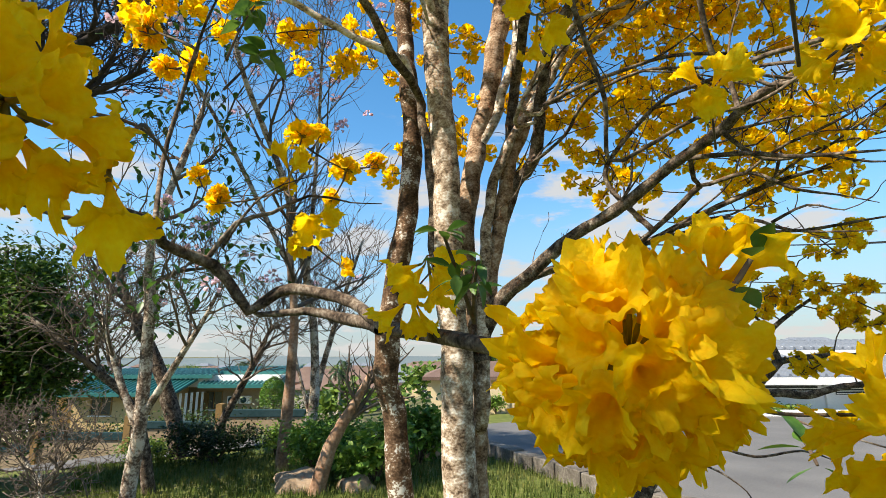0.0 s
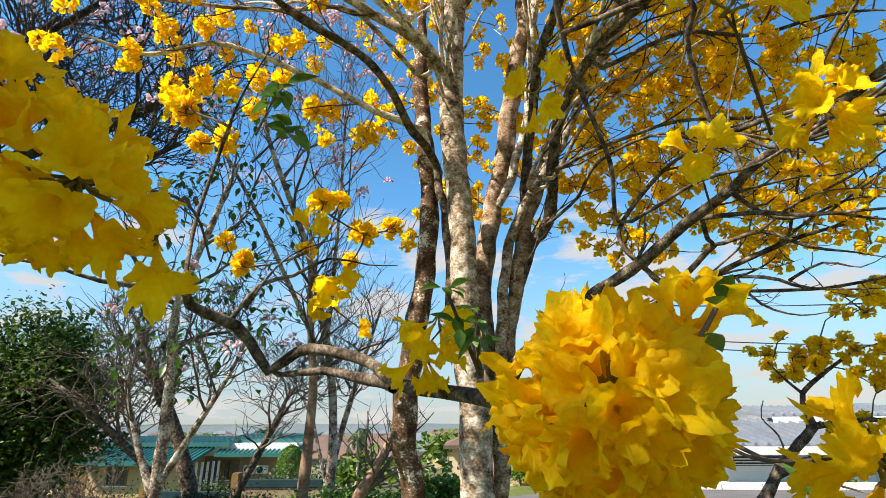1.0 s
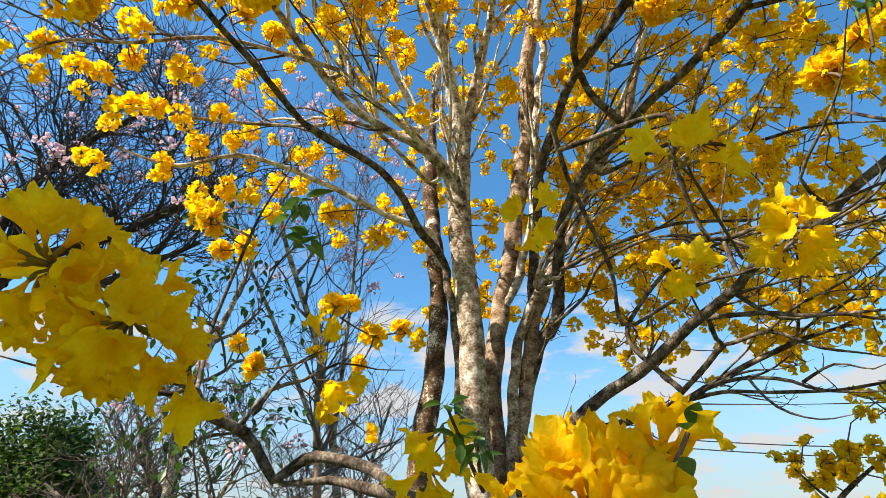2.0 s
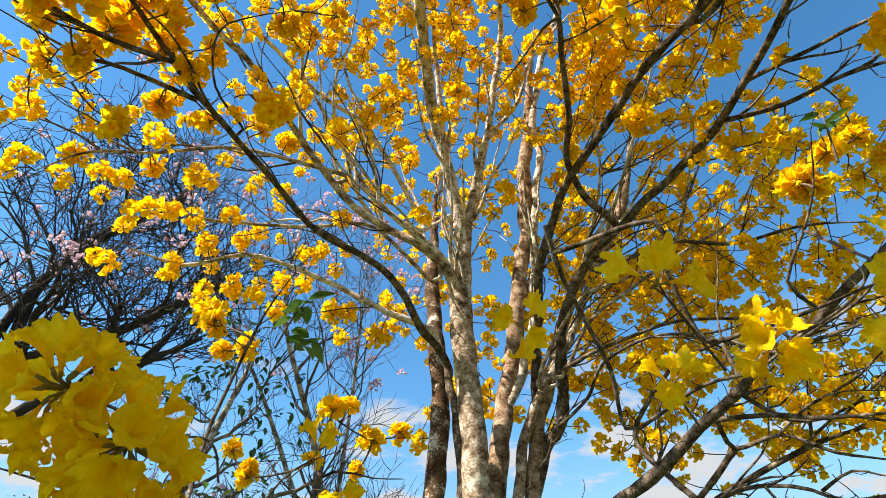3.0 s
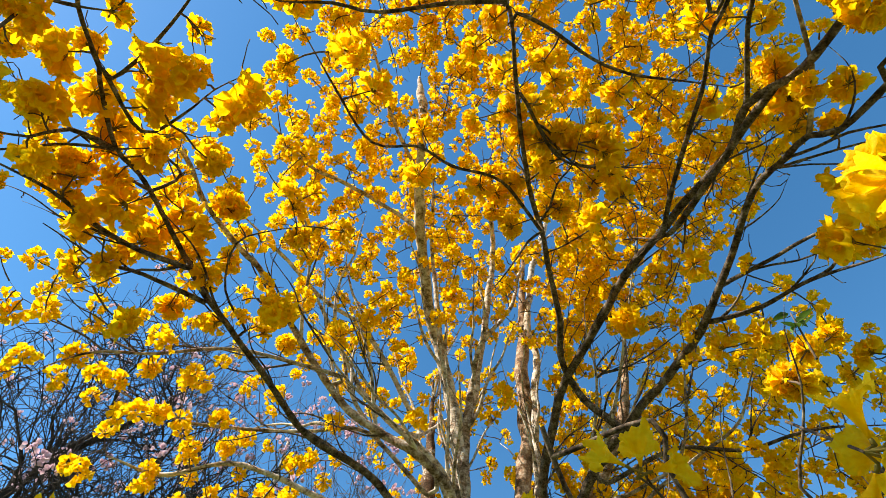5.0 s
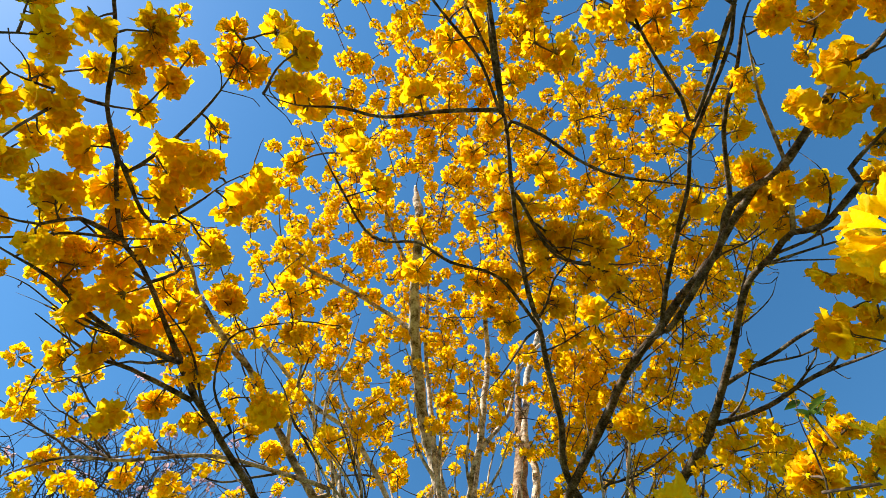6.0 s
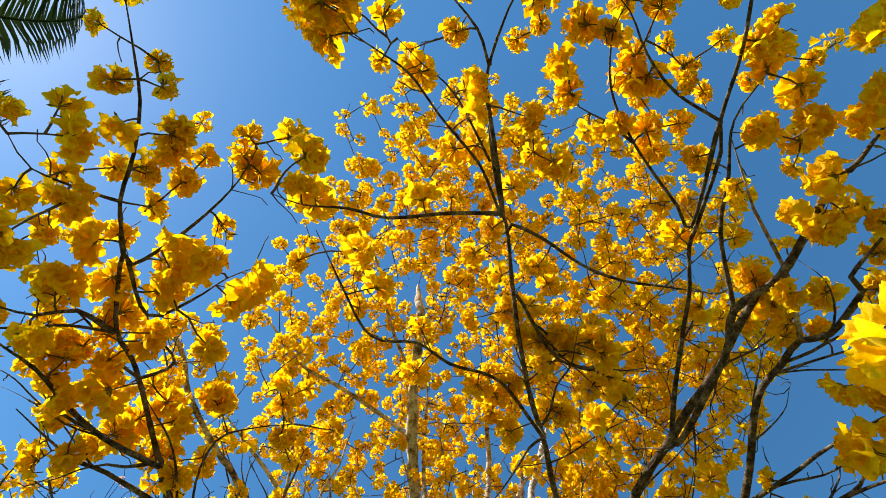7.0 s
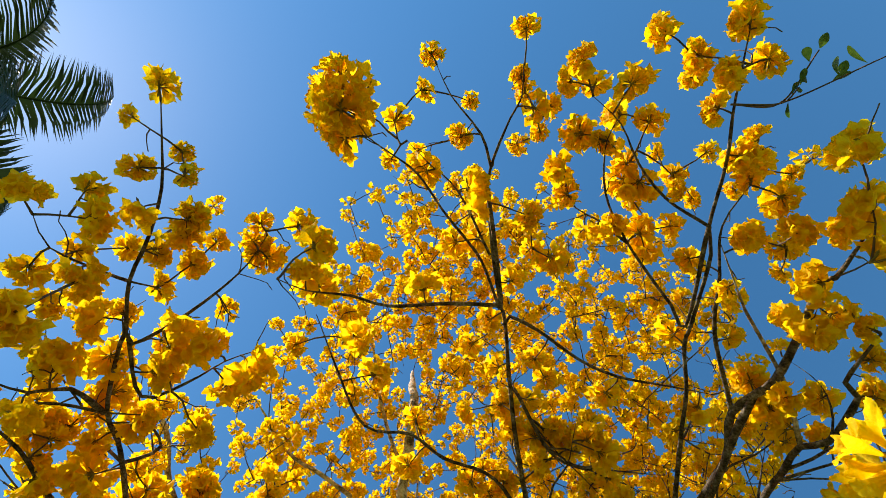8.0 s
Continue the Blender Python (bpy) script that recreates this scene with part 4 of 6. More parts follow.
heads_at((1.37, 1.12, 2.88, 0.72), (1.41, 1.04, 2.89, 0.71), (1.42, 0.75, 3.14, 1.21), (1.43, 0.53, 3.10, 1.16), (1.46, 0.59, 3.28, 1.00), (1.47, 1.16, 3.48, 0.72), (1.49, 1.13, 3.30, 0.82), (1.55, 0.71, 3.17, 0.88), (1.58, 0.83, 3.25, 0.79), (1.60, 1.26, 3.31, 0.72), (-2.05, 1.98, 3.38, 0.89), (-2.04, 1.79, 3.68, 0.85), (-1.99, 1.67, 3.72, 0.92), (-1.97, 1.97, 3.58, 0.85), (-1.91, 1.91, 3.28, 1.14), (-1.91, 1.74, 3.73, 0.92))
heads_at((-1.81, 1.82, 3.56, 1.07), (-1.67, 1.89, 3.62, 1.07), (-1.66, 1.73, 3.47, 1.30), (-1.62, 1.58, 3.63, 0.83), (-1.60, 1.88, 3.86, 0.92), (-1.59, 1.56, 3.65, 0.84), (-1.54, 2.14, 3.58, 0.91), (-1.54, 2.32, 3.17, 0.89), (-1.44, 2.37, 3.39, 0.88), (-1.42, 2.32, 3.40, 0.90), (-1.41, 2.27, 3.72, 0.85), (-1.39, 2.24, 3.67, 0.80), (-1.38, 2.03, 3.69, 1.07), (-1.37, 1.61, 3.61, 0.96), (-1.31, 2.05, 3.99, 0.84), (-1.30, 2.33, 3.56, 0.79))
heads_at((-1.30, 2.42, 3.40, 0.82), (-1.25, 2.30, 3.28, 0.99), (-1.18, 2.19, 3.87, 0.84), (-1.16, 2.47, 3.51, 0.74), (-1.04, 1.61, 2.74, 0.89), (-1.01, 1.74, 3.98, 0.86), (-1.01, 1.74, 3.98, 0.86), (-1.00, 1.64, 4.47, 0.94), (-0.97, 2.49, 3.79, 0.73), (-0.95, 2.47, 3.75, 0.75), (-0.94, 1.61, 2.56, 0.60), (-0.89, 1.52, 2.51, 0.60), (-0.85, 1.72, 2.21, 0.60), (-0.83, 1.56, 2.54, 0.60), (-0.81, 2.47, 3.27, 0.86), (-0.78, 2.42, 3.22, 0.91))
heads_at((-0.76, 2.22, 3.80, 0.89), (-0.75, 1.80, 4.21, 1.07), (-0.75, 1.81, 4.08, 1.22), (-0.73, 1.61, 2.11, 0.60), (-0.72, 1.60, 2.08, 0.60), (-0.71, 2.46, 3.27, 0.85), (-0.70, 1.73, 4.03, 1.30), (-0.64, 1.93, 4.32, 1.12), (-0.63, 1.97, 4.23, 0.92), (-0.56, 2.43, 3.81, 0.73), (-0.52, 1.83, 1.99, 0.60), (-0.50, 1.62, 2.32, 0.60), (-0.49, 2.41, 3.66, 0.80), (-0.44, 1.72, 2.37, 0.60), (-0.41, 1.62, 2.32, 0.60), (-0.40, 1.79, 2.15, 0.60))
heads_at((-0.40, 2.44, 3.97, 0.73), (-0.36, 1.78, 2.26, 0.60), (-0.34, 1.70, 1.89, 0.60), (-0.33, 1.68, 2.22, 0.60), (-0.27, 2.27, 3.84, 1.30), (-0.24, 1.77, 2.28, 0.60), (0.29, 2.35, 4.13, 1.30), (0.62, 1.77, 3.83, 0.80), (0.87, 2.47, 2.85, 0.77), (0.89, 2.35, 2.83, 0.89), (0.95, 2.48, 2.73, 0.79), (0.97, 2.42, 2.35, 0.75), (1.02, 2.34, 2.67, 0.91), (1.05, 2.36, 2.89, 0.77), (1.10, 2.40, 2.78, 0.77), (1.14, 1.56, 3.47, 0.88))
heads_at((1.15, 2.20, 2.71, 0.87), (1.18, 2.37, 2.96, 0.79), (1.19, 2.22, 2.82, 0.76), (1.21, 1.84, 3.59, 0.81), (1.23, 2.13, 2.57, 0.72), (1.24, 2.20, 3.49, 0.75), (1.25, 2.25, 3.08, 0.81), (1.26, 2.10, 2.57, 0.70), (1.26, 2.26, 3.09, 0.79), (1.32, 2.15, 3.21, 0.98), (1.33, 2.24, 3.21, 0.73), (1.35, 2.29, 2.40, 0.76), (1.35, 2.11, 2.52, 0.71), (1.37, 2.37, 2.43, 0.68), (1.40, 2.03, 2.45, 0.85), (1.41, 2.16, 3.38, 0.83))
heads_at((1.45, 1.86, 2.55, 0.81), (1.45, 2.21, 2.37, 0.88), (1.46, 2.04, 2.62, 0.72), (1.46, 1.89, 2.44, 0.83), (1.47, 2.32, 2.96, 0.73), (1.47, 2.04, 3.34, 0.97), (1.51, 1.84, 2.44, 0.80), (1.51, 2.29, 2.37, 0.78), (1.53, 2.07, 2.45, 0.72), (1.55, 2.04, 3.27, 1.00), (1.55, 2.08, 3.24, 0.98), (1.56, 1.70, 3.59, 0.99), (1.56, 2.27, 2.39, 0.76), (1.57, 2.48, 2.36, 0.64), (1.60, 2.47, 2.32, 0.82), (1.62, 2.10, 2.35, 0.88))
heads_at((1.64, 1.86, 2.45, 0.69), (1.65, 1.92, 2.58, 0.65), (1.65, 2.04, 2.40, 0.89), (1.71, 2.05, 2.28, 0.88), (1.72, 2.14, 2.44, 0.76), (1.74, 1.67, 3.47, 0.99), (1.88, 2.34, 2.13, 0.81), (1.89, 1.81, 3.52, 0.87), (-1.18, 2.51, 3.49, 0.71), (-0.94, 3.06, 3.48, 0.89), (-0.89, 3.01, 3.39, 0.89), (-0.84, 2.53, 3.35, 0.76), (-0.80, 2.50, 3.77, 0.73), (-0.73, 2.56, 3.31, 0.76), (-0.62, 2.69, 3.24, 0.68), (-0.53, 2.54, 3.12, 0.83))
heads_at((-0.51, 2.51, 3.16, 0.84), (-0.50, 2.56, 3.14, 0.81), (-0.31, 2.92, 2.61, 0.69), (-0.29, 2.85, 2.63, 0.73), (-0.25, 2.95, 2.82, 0.68), (0.06, 2.77, 2.78, 0.83), (0.12, 3.19, 2.91, 0.73), (0.16, 2.68, 3.29, 0.87), (0.21, 2.53, 4.09, 0.97), (0.35, 2.56, 4.26, 0.90), (0.59, 2.91, 2.90, 0.69), (0.63, 2.77, 2.92, 0.75), (0.64, 2.77, 2.90, 0.77), (0.68, 2.56, 2.48, 0.92), (0.76, 2.56, 2.44, 0.92), (0.77, 2.64, 2.62, 0.78))
heads_at((0.87, 2.85, 3.37, 0.85), (0.88, 2.75, 2.44, 0.72), (0.93, 2.50, 2.48, 0.90), (0.93, 2.70, 2.52, 0.72), (0.95, 2.59, 2.51, 0.80), (1.09, 2.58, 2.64, 0.71), (1.12, 2.78, 2.35, 0.66), (1.30, 2.66, 2.28, 0.73), (1.32, 2.73, 2.29, 0.68), (1.88, 2.55, 2.18, 0.68), (-0.84, 3.54, 2.35, 0.89), (-0.55, 3.60, 2.32, 0.89))
placed = len(heads)
rng = random.Random(5)


# camera's standpoint: crown heads are left out to suit the view from here
CAMERA_SPOT = Vector((0.0, -0.1, 1.6))


stems_p = np.array([tuple(p) for p, w in zip(skeleton_p, skeleton_m) if w])


def hides_stems(p):
    """True where a head would hide the pale main stems from the camera."""
    v, w = p - CAMERA_SPOT, stems_p - np.array(CAMERA_SPOT)
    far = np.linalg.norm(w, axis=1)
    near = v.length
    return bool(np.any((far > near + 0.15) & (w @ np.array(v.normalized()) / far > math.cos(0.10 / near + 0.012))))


stout_p = np.array([tuple(p) for p, w, r0 in zip(skeleton_p, skeleton_m, skeleton_r) if w and r0 > 0.022 and p.z < 5.2] + [tuple(p) for p in wood if abs(p.x) < 0.3 and 2.6 < p.y < 3.0 and 1.0 < p.z < 3.4])


def in_sun_gap(p):
    """True on the sunward side of the stout stems, where the crown is thin and the sun reaches the bark."""
    w = np.array(p) - stout_p
    along = w @ np.array(SUN_FROM)
    return bool(np.any((along > 0.12) & (np.linalg.norm(w - along[:, None] * np.array(SUN_FROM), axis=1) < 0.10)))


def fill(centre, radii, count, clear):
    """Heads strewn through an ellipsoid of the crown, none nearer to the camera than clear metres."""
    made = 0
    while made < count:
        q = Vector((rng.uniform(-1, 1), rng.uniform(-1, 1), rng.uniform(-1, 1)))
        p = Vector(centre) + Vector((q.x * radii[0], q.y * radii[1], q.z * radii[2]))
        if q.length < 1 and (p - CAMERA_SPOT).length > clear and not (hides_stems(p) and rng.random() < 0.85):
            heads.append(p)
            scales.append(rng.uniform(0.58, 1.0))
            made += 1


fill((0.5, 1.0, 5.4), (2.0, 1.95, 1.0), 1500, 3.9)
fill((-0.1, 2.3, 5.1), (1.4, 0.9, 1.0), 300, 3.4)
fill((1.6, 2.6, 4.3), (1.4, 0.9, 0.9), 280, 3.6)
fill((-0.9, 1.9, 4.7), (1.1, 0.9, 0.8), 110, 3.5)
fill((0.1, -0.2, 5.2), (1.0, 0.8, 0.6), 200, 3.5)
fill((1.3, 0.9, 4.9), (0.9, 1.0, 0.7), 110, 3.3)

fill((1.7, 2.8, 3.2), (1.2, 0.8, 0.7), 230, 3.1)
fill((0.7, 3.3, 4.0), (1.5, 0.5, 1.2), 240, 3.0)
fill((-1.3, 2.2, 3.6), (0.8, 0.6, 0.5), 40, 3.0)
near_wood = [p for p, r0 in zip(skeleton_p, skeleton_r) if p.z > 2.75 and p.y < 1.15 and r0 < 0.02 and not (p.x > 0.9 and p.y > 0.35)]
for _ in range(210):
    p = rng.choice(near_wood)
    heads.append(p + Vector((rng.uniform(-1, 1), rng.uniform(-1, 1), rng.uniform(-0.1, 1.1))).normalized() * rng.uniform(0.07, 0.26))
    scales.append(rng.uniform(0.65, 1.05))

sk = np.array([tuple(p) for p in skeleton_p])
sw = np.array(skeleton_w)
sd = list(skeleton_d)
first = [np.min(np.linalg.norm(sk - np.array(p), axis=1)) for p in heads]
order = sorted(range(len(heads)), key=lambda i: first[i])
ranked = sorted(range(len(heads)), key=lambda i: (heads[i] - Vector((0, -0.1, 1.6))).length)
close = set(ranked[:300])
twigs, blossoms = Soup(), Soup()
lone_twigs = 0
for i in order:
    p = heads[i]
    if i >= placed and in_sun_gap(p) and rng.random() < 0.85:
        continue
    dist = np.linalg.norm(sk - np.array(p), axis=1) * sw
    j = int(np.argmin(dist))
    a, d0 = Vector(sk[j]), sd[j]
    gap = p - a
    length = max(gap.length, 0.02)
    if length > 0.75:
        continue
    sway = Vector((rng.uniform(-1, 1), rng.uniform(-1, 1), rng.uniform(-1, 1))) * 0.10 * length
    c1 = a + (d0 * 0.3 + gap.normalized() * 0.7) * length * 0.33 + sway
    c2 = p - (gap.normalized() * 0.85 + UP * 0.3).normalized() * length * 0.33 - sway * 0.6
    line = []
    n = max(3, min(9, int(length / 0.05)))
    for k in range(n + 1):
        t = k / n
        line.append(a * (1 - t) ** 3 + c1 * 3 * t * (1 - t) ** 2 + c2 * 3 * t * t * (1 - t) + p * t ** 3)
    radii = [0.0022 + (0.0016 + 0.0035 * min(1, length)) * (1 - k / n) for k in range(n + 1)]
    v, f = tube(line, radii, 5)
    if i in close and lone_twigs < 300 and length > 0.06:
        mesh_object("twig", [q - TREE_AT for q in v], f, twig_bark, tree)
        lone_twigs += 1
    else:
        twigs.add([q - TREE_AT for q in v], f)
    if length > 0.08:
        keep = line[1:]
        sk = np.vstack([sk, np.array([tuple(q) for q in keep])])
        sw = np.concatenate([sw, np.full(len(keep), 0.95)])
        sd += [(line[k + 1] - line[k]).normalized() for k in range(n)]
    axis = ((line[-1] - line[-2]).normalized() * 0.8 + UP * 0.55 + Vector((rng.uniform(-1, 1), rng.uniform(-1, 1), rng.uniform(-1, 1))) * 0.35).normalized()
    m = aim(axis, rng.uniform(0, 6.28))
    size = scales[i] * rng.uniform(0.86, 1.14)
    if i in close:
        ob = new("blossom_head", near_meshes[rng.choice((0, 0, 1, 2, 2, 3, 4, 4, 5))])
        ob.parent = tree
        ob.matrix_basis = Matrix.LocRotScale(p - TREE_AT, m.to_quaternion(), (size * rng.uniform(0.85, 1.15), size * rng.uniform(0.85, 1.15), size))
    else:
        so = (middle_heads if (p - CAMERA_SPOT).length < 2.7 else far_heads)[rng.choice((0, 0, 1, 2, 2, 3, 4, 5))]
        o = len(blossoms.v)
        blossoms.v.extend(map(tuple, far_arrays[id(so)] @ np.array(m).T * size + np.array(p - TREE_AT)))
        blossoms.f.extend(tuple(k + o for k in f) for f in so.f)
        blossoms.s.extend(so.s)
for _ in range(2600):
    j = rng.randrange(len(sk))
    p = Vector(sk[j])
    way = (sd[j] * 0.6 + Vector((rng.uniform(-1, 1), rng.uniform(-1, 1), rng.uniform(-0.5, 1)))).normalized()
    line, ln = [p.copy()], rng.uniform(0.03, 0.10)
    for _ in range(4):
        way = (way + UP * 0.2 + Vector((rng.uniform(-1, 1), rng.uniform(-1, 1), rng.uniform(-1, 1))) * 0.55).normalized()
        p = p + way * ln * 0.38
        line.append(p.copy())
    v, f = tube(line, [0.0026, 0.0022, 0.0019, 0.0016, 0.0018], 4)
    twigs.add([q - TREE_AT for q in v], f)
tagged(twigs.build("twig_mass", [twig_bark], tree), kind="stuff")
tagged(blossoms.build("blossoms", [petal, calyx], tree), kind="stuff")
# ---------------------------------------------------------------- heads of blossom close to the viewer


def hero_cluster(at, axis, count, radius, spread, seed, size=1.0, twig=()):
    """A large head whose flowers are meshes of their own, on a stalk that joins the wood."""
    r = random.Random(seed)
    base = Soup()
    d0 = Vector(axis).normalized()
    m0 = aim(d0)
    at = Vector(at)
    if twig:
        line = smooth_line([Vector(q) for q in twig] + [at - d0 * 0.012], 0.012)
        n = len(line) - 1
        v, f = tube(line, [0.0013 + 0.0008 * (1 - k / n) for k in range(n + 1)], 7, 0.2)
        base.add([q - at for q in v], f, 0)
    dirs = []
    for k in range(count):
        c = 1 - (k + 0.5) / count * (1 - math.cos(spread))
        az = k * 2.399963 + r.uniform(-0.25, 0.25)
        th = math.acos(max(-1, min(1, c))) + r.uniform(-0.12, 0.12)
        d = m0 @ Vector((math.sin(th) * math.cos(az), math.sin(th) * math.sin(az), math.cos(th)))
        dirs.append((d, max(0.004, radius - 0.058 * size) * r.uniform(0.75, 1.15)))
    for d, r0 in dirs:
        v, f = tube([-d0 * 0.012, d * r0 * 0.5, d * (r0 - 0.006), d * (r0 - 0.0004)], [0.0014, 0.0014, 0.0022, 0.0034 * size], 7)
        base.add(v, f, 1)
    ob = base.build("blossom_head", [twig_bark, calyx], tree)
    ob.location = at - TREE_AT
    for d, r0 in dirs:
        v, f = large_flower(r, size * r.uniform(0.85, 1.15))
        fl = mesh_object("flower", v, f, petal, ob)
        fl.matrix_basis = Matrix.LocRotScale(d * r0, aim(d, r.uniform(0, 6.28)).to_quaternion(), (1, 1, 1))
    return ob


hero_cluster((0.126, 0.357, 1.596), (-0.2, -0.8, 0.3), 50, 0.066, 2.75, 1, 0.54, [(0.30, 0.62, 1.575), (0.22, 0.50, 1.575)])
hero_cluster((0.180, 0.352, 1.640), (0.3, -0.2, 1.0), 3, 0.040, 0.7, 2, 0.48, [(0.16, 0.38, 1.60)])
hero_cluster((-0.236, 0.250, 1.730), (0.1, -0.7, -0.6), 20, 0.050, 2.3, 3, 0.44, [(-0.42, 0.80, 1.85), (-0.27, 0.45, 1.80)])
hero_cluster((-0.285, 0.215, 1.765), (-0.2, -0.8, -0.2), 12, 0.046, 2.2, 4, 0.43, [(-0.30, 0.42, 1.80)])
hero_cluster((-0.200, 0.293, 1.708), (0.15, -0.35, -0.9), 1, 0.036, 0.3, 5, 0.46, [(-0.27, 0.45, 1.80), (-0.2, 0.32, 1.75)])
hero_cluster((0.324, 0.372, 1.550), (0.1, -0.5, -0.4), 16, 0.054, 2.3, 6, 0.50, [(0.283, 0.531, 1.558), (0.295, 0.478, 1.548)])
hero_cluster((0.135, 0.650, 2.066), (-0.1, -0.5, -0.7), 4, 0.056, 1.4, 7, 0.52, [(0.24, 0.95, 2.30), (0.18, 0.80, 2.18)])
hero_cluster((-0.025, 0.814, 1.745), (0, -0.4, -0.9), 5, 0.058, 1.2, 8, 0.64, [(0.04, 0.80, 1.66), (0.02, 0.80, 1.76)])
hero_cluster((-0.048, 0.822, 1.690), (-0.2, -0.3, -0.9), 3, 0.056, 1.1, 9, 0.6, [(0.0, 0.81, 1.75)])
hero_cluster((-0.383, 1.235, 2.045), (0.3, -0.4, 0.8), 3, 0.06, 0.9, 10, 0.76, [(-0.45, 1.25, 1.98)])
hero_cluster((-0.338, 1.288, 1.950), (0.2, -0.4, -0.8), 4, 0.06, 1.1, 12, 0.76, [(-0.40, 1.29, 1.96)])
hero_cluster((0.250, 0.330, 1.928), (-0.9, -0.2, 0.25), 1, 0.040, 0.3, 13, 0.44, [(0.38, 0.50, 1.90), (0.27, 0.35, 1.92)])
hero_cluster((0.252, 0.322, 1.918), (0.3, -0.8, -0.2), 2, 0.040, 0.8, 14, 0.44, [(0.38, 0.50, 1.90), (0.27, 0.35, 1.92)])
hero_cluster((0.485, 0.549, 1.964), (-0.1, -0.3, -0.4), 8, 0.046, 1.9, 15, 0.52, [(0.62, 0.82, 2.12)])
hero_cluster((0.378, 0.170, 1.812), (0.6, 0.1, 0.0), 8, 0.044, 2.0, 16, 0.50, [(0.50, 0.40, 2.05)])
hero_cluster((0.620, 0.084, 2.132), (0.3, 0.1, 0.8), 9, 0.056, 1.9, 17, 0.68, [(0.80, 0.25, 2.25)])
hero_cluster((0.359, 0.640, 1.942), (-0.3, -0.4, 0.3), 4, 0.044, 1.6, 18, 0.50, [(0.45, 0.80, 1.93)])

hero_cluster((-0.257, -0.660, 2.950), (-0.2, -0.3, 0.7), 30, 0.088, 2.6, 20, 0.70, [(-0.215, -0.63, 2.93)])
hero_cluster((-0.262, -0.740, 2.985), (-0.2, -0.5, 0.7), 18, 0.080, 2.2, 21, 0.68, [(-0.25, -0.68, 2.95)])

# ---------------------------------------------------------------- leaves


def leaf(length, width, fold=0.25, bend=0.2, blunt=False):
    """A pointed leaf blade along +y with a folded midrib."""
    rows = [(0.0, 0.03), (0.15, 0.55), (0.35, 0.95), (0.55, 0.9), (0.75, 0.6), (0.9, 0.25), (1.0, 0.0)]
    if blunt:
        rows = [(0.0, 0.05), (0.2, 0.35), (0.45, 0.75), (0.65, 1.0), (0.82, 0.95), (0.95, 0.6), (1.0, 0.2)]
    v, f = [], []
    for t, w in rows:
        z = -bend * length * t * t
        for s in (-1, -0.5, 0, 0.5, 1):
            v.append(Vector((s * w * width / 2, t * length, z + abs(s) * w * width * 0.5 * fold)))
    for k in range(len(rows) - 1):
        for j in range(4):
            a = k * 5 + j
            f.append((a, a + 1, a + 6, a + 5))
    return v, f


def leaf_spray(name, at, stem, count, length, seed, label, blunt=False):
    """A leafy shoot: a stem along the given points, with a fan of leaflets round its end."""
    r = random.Random(seed)
    at = Vector(at)
    line = smooth_line([Vector(q) for q in stem] + [at], 0.02)
    n = len(line) - 1
    so = Soup()
    v, f = tube(line, [0.0018 + 0.0016 * (1 - k / n) for k in range(n + 1)], 6)
    ob = mesh_object(name, [q - at for q in v], f, twig_bark, tree, label)
    ob.location = at - TREE_AT
    for k in range(count):
        d = Vector((r.uniform(-1, 1), r.uniform(-1, 0.6), r.uniform(-0.55, 0.5))).normalized()
        v, f = leaf(length * r.uniform(0.6, 1.1), length * r.uniform(0.32, 0.45), r.uniform(0.1, 0.5), r.uniform(0.05, 0.5), blunt)
        m = d.to_track_quat("Y", "Z").to_matrix() @ Matrix.Rotation(r.uniform(-0.6, 0.6), 3, "Y")
        lf = mesh_object("leaf", [m @ q for q in v], f, leaf_green, ob)
        lf.location = line[max(0, n - int(r.random() * n * 0.5))] - at + d * 0.006
    return ob


leaf_spray("leafy_shoot", (0.000, 0.480, 1.715), [(0.04, 0.66, 1.64), (0.022, 0.56, 1.67)], 14, 0.032, 1, "fresh green leaflets")
leaf_spray("leafy_shoot", (0.035, 0.500, 1.690), [(0.04, 0.66, 1.64), (0.034, 0.56, 1.67)], 11, 0.030, 2, "fresh green leaflets")
leaf_spray("leafy_shoot", (0.392, 0.576, 1.485), [(0.40, 0.62, 1.53)], 5, 0.045, 3, "fresh green leaflets")
leaf_spray("leafy_shoot", (-0.475, 1.178, 2.491), [(-0.52, 1.13, 2.30), (-0.50, 1.15, 2.40)], 9, 0.09, 4, "dark green leaflets")
leaf_spray("leafy_shoot", (-0.434, 1.167, 2.348), [(-0.52, 1.13, 2.22), (-0.47, 1.15, 2.30)], 8, 0.09, 5, "dark green leaflets")
leaf_spray("leafy_shoot", (0.918, 0.674, 2.649), [(0.90, 0.70, 2.50)], 8, 0.05, 6, "small green leaflets")
leaf_spray("leafy_shoot", (0.200, 0.330, 1.660), [(0.17, 0.36, 1.60)], 3, 0.035, 7, "narrow green leaflets")
LEAF_TWIG = [(0.93, -0.70, 3.02), (1.00, -0.66, 2.90)]
leaf_spray("leafy_shoot", (0.995, -0.740, 2.733), LEAF_TWIG, 4, 0.055, 8, "rounded green leaves", True)
leaf_spray("leafy_shoot", (0.973, -0.660, 2.779), LEAF_TWIG, 3, 0.045, 9, "rounded green leaves", True)
leaf_spray("leafy_shoot", (1.110, -0.695, 2.660), LEAF_TWIG, 4, 0.055, 10, "rounded green leaves", True)

# ---------------------------------------------------------------- bare trees


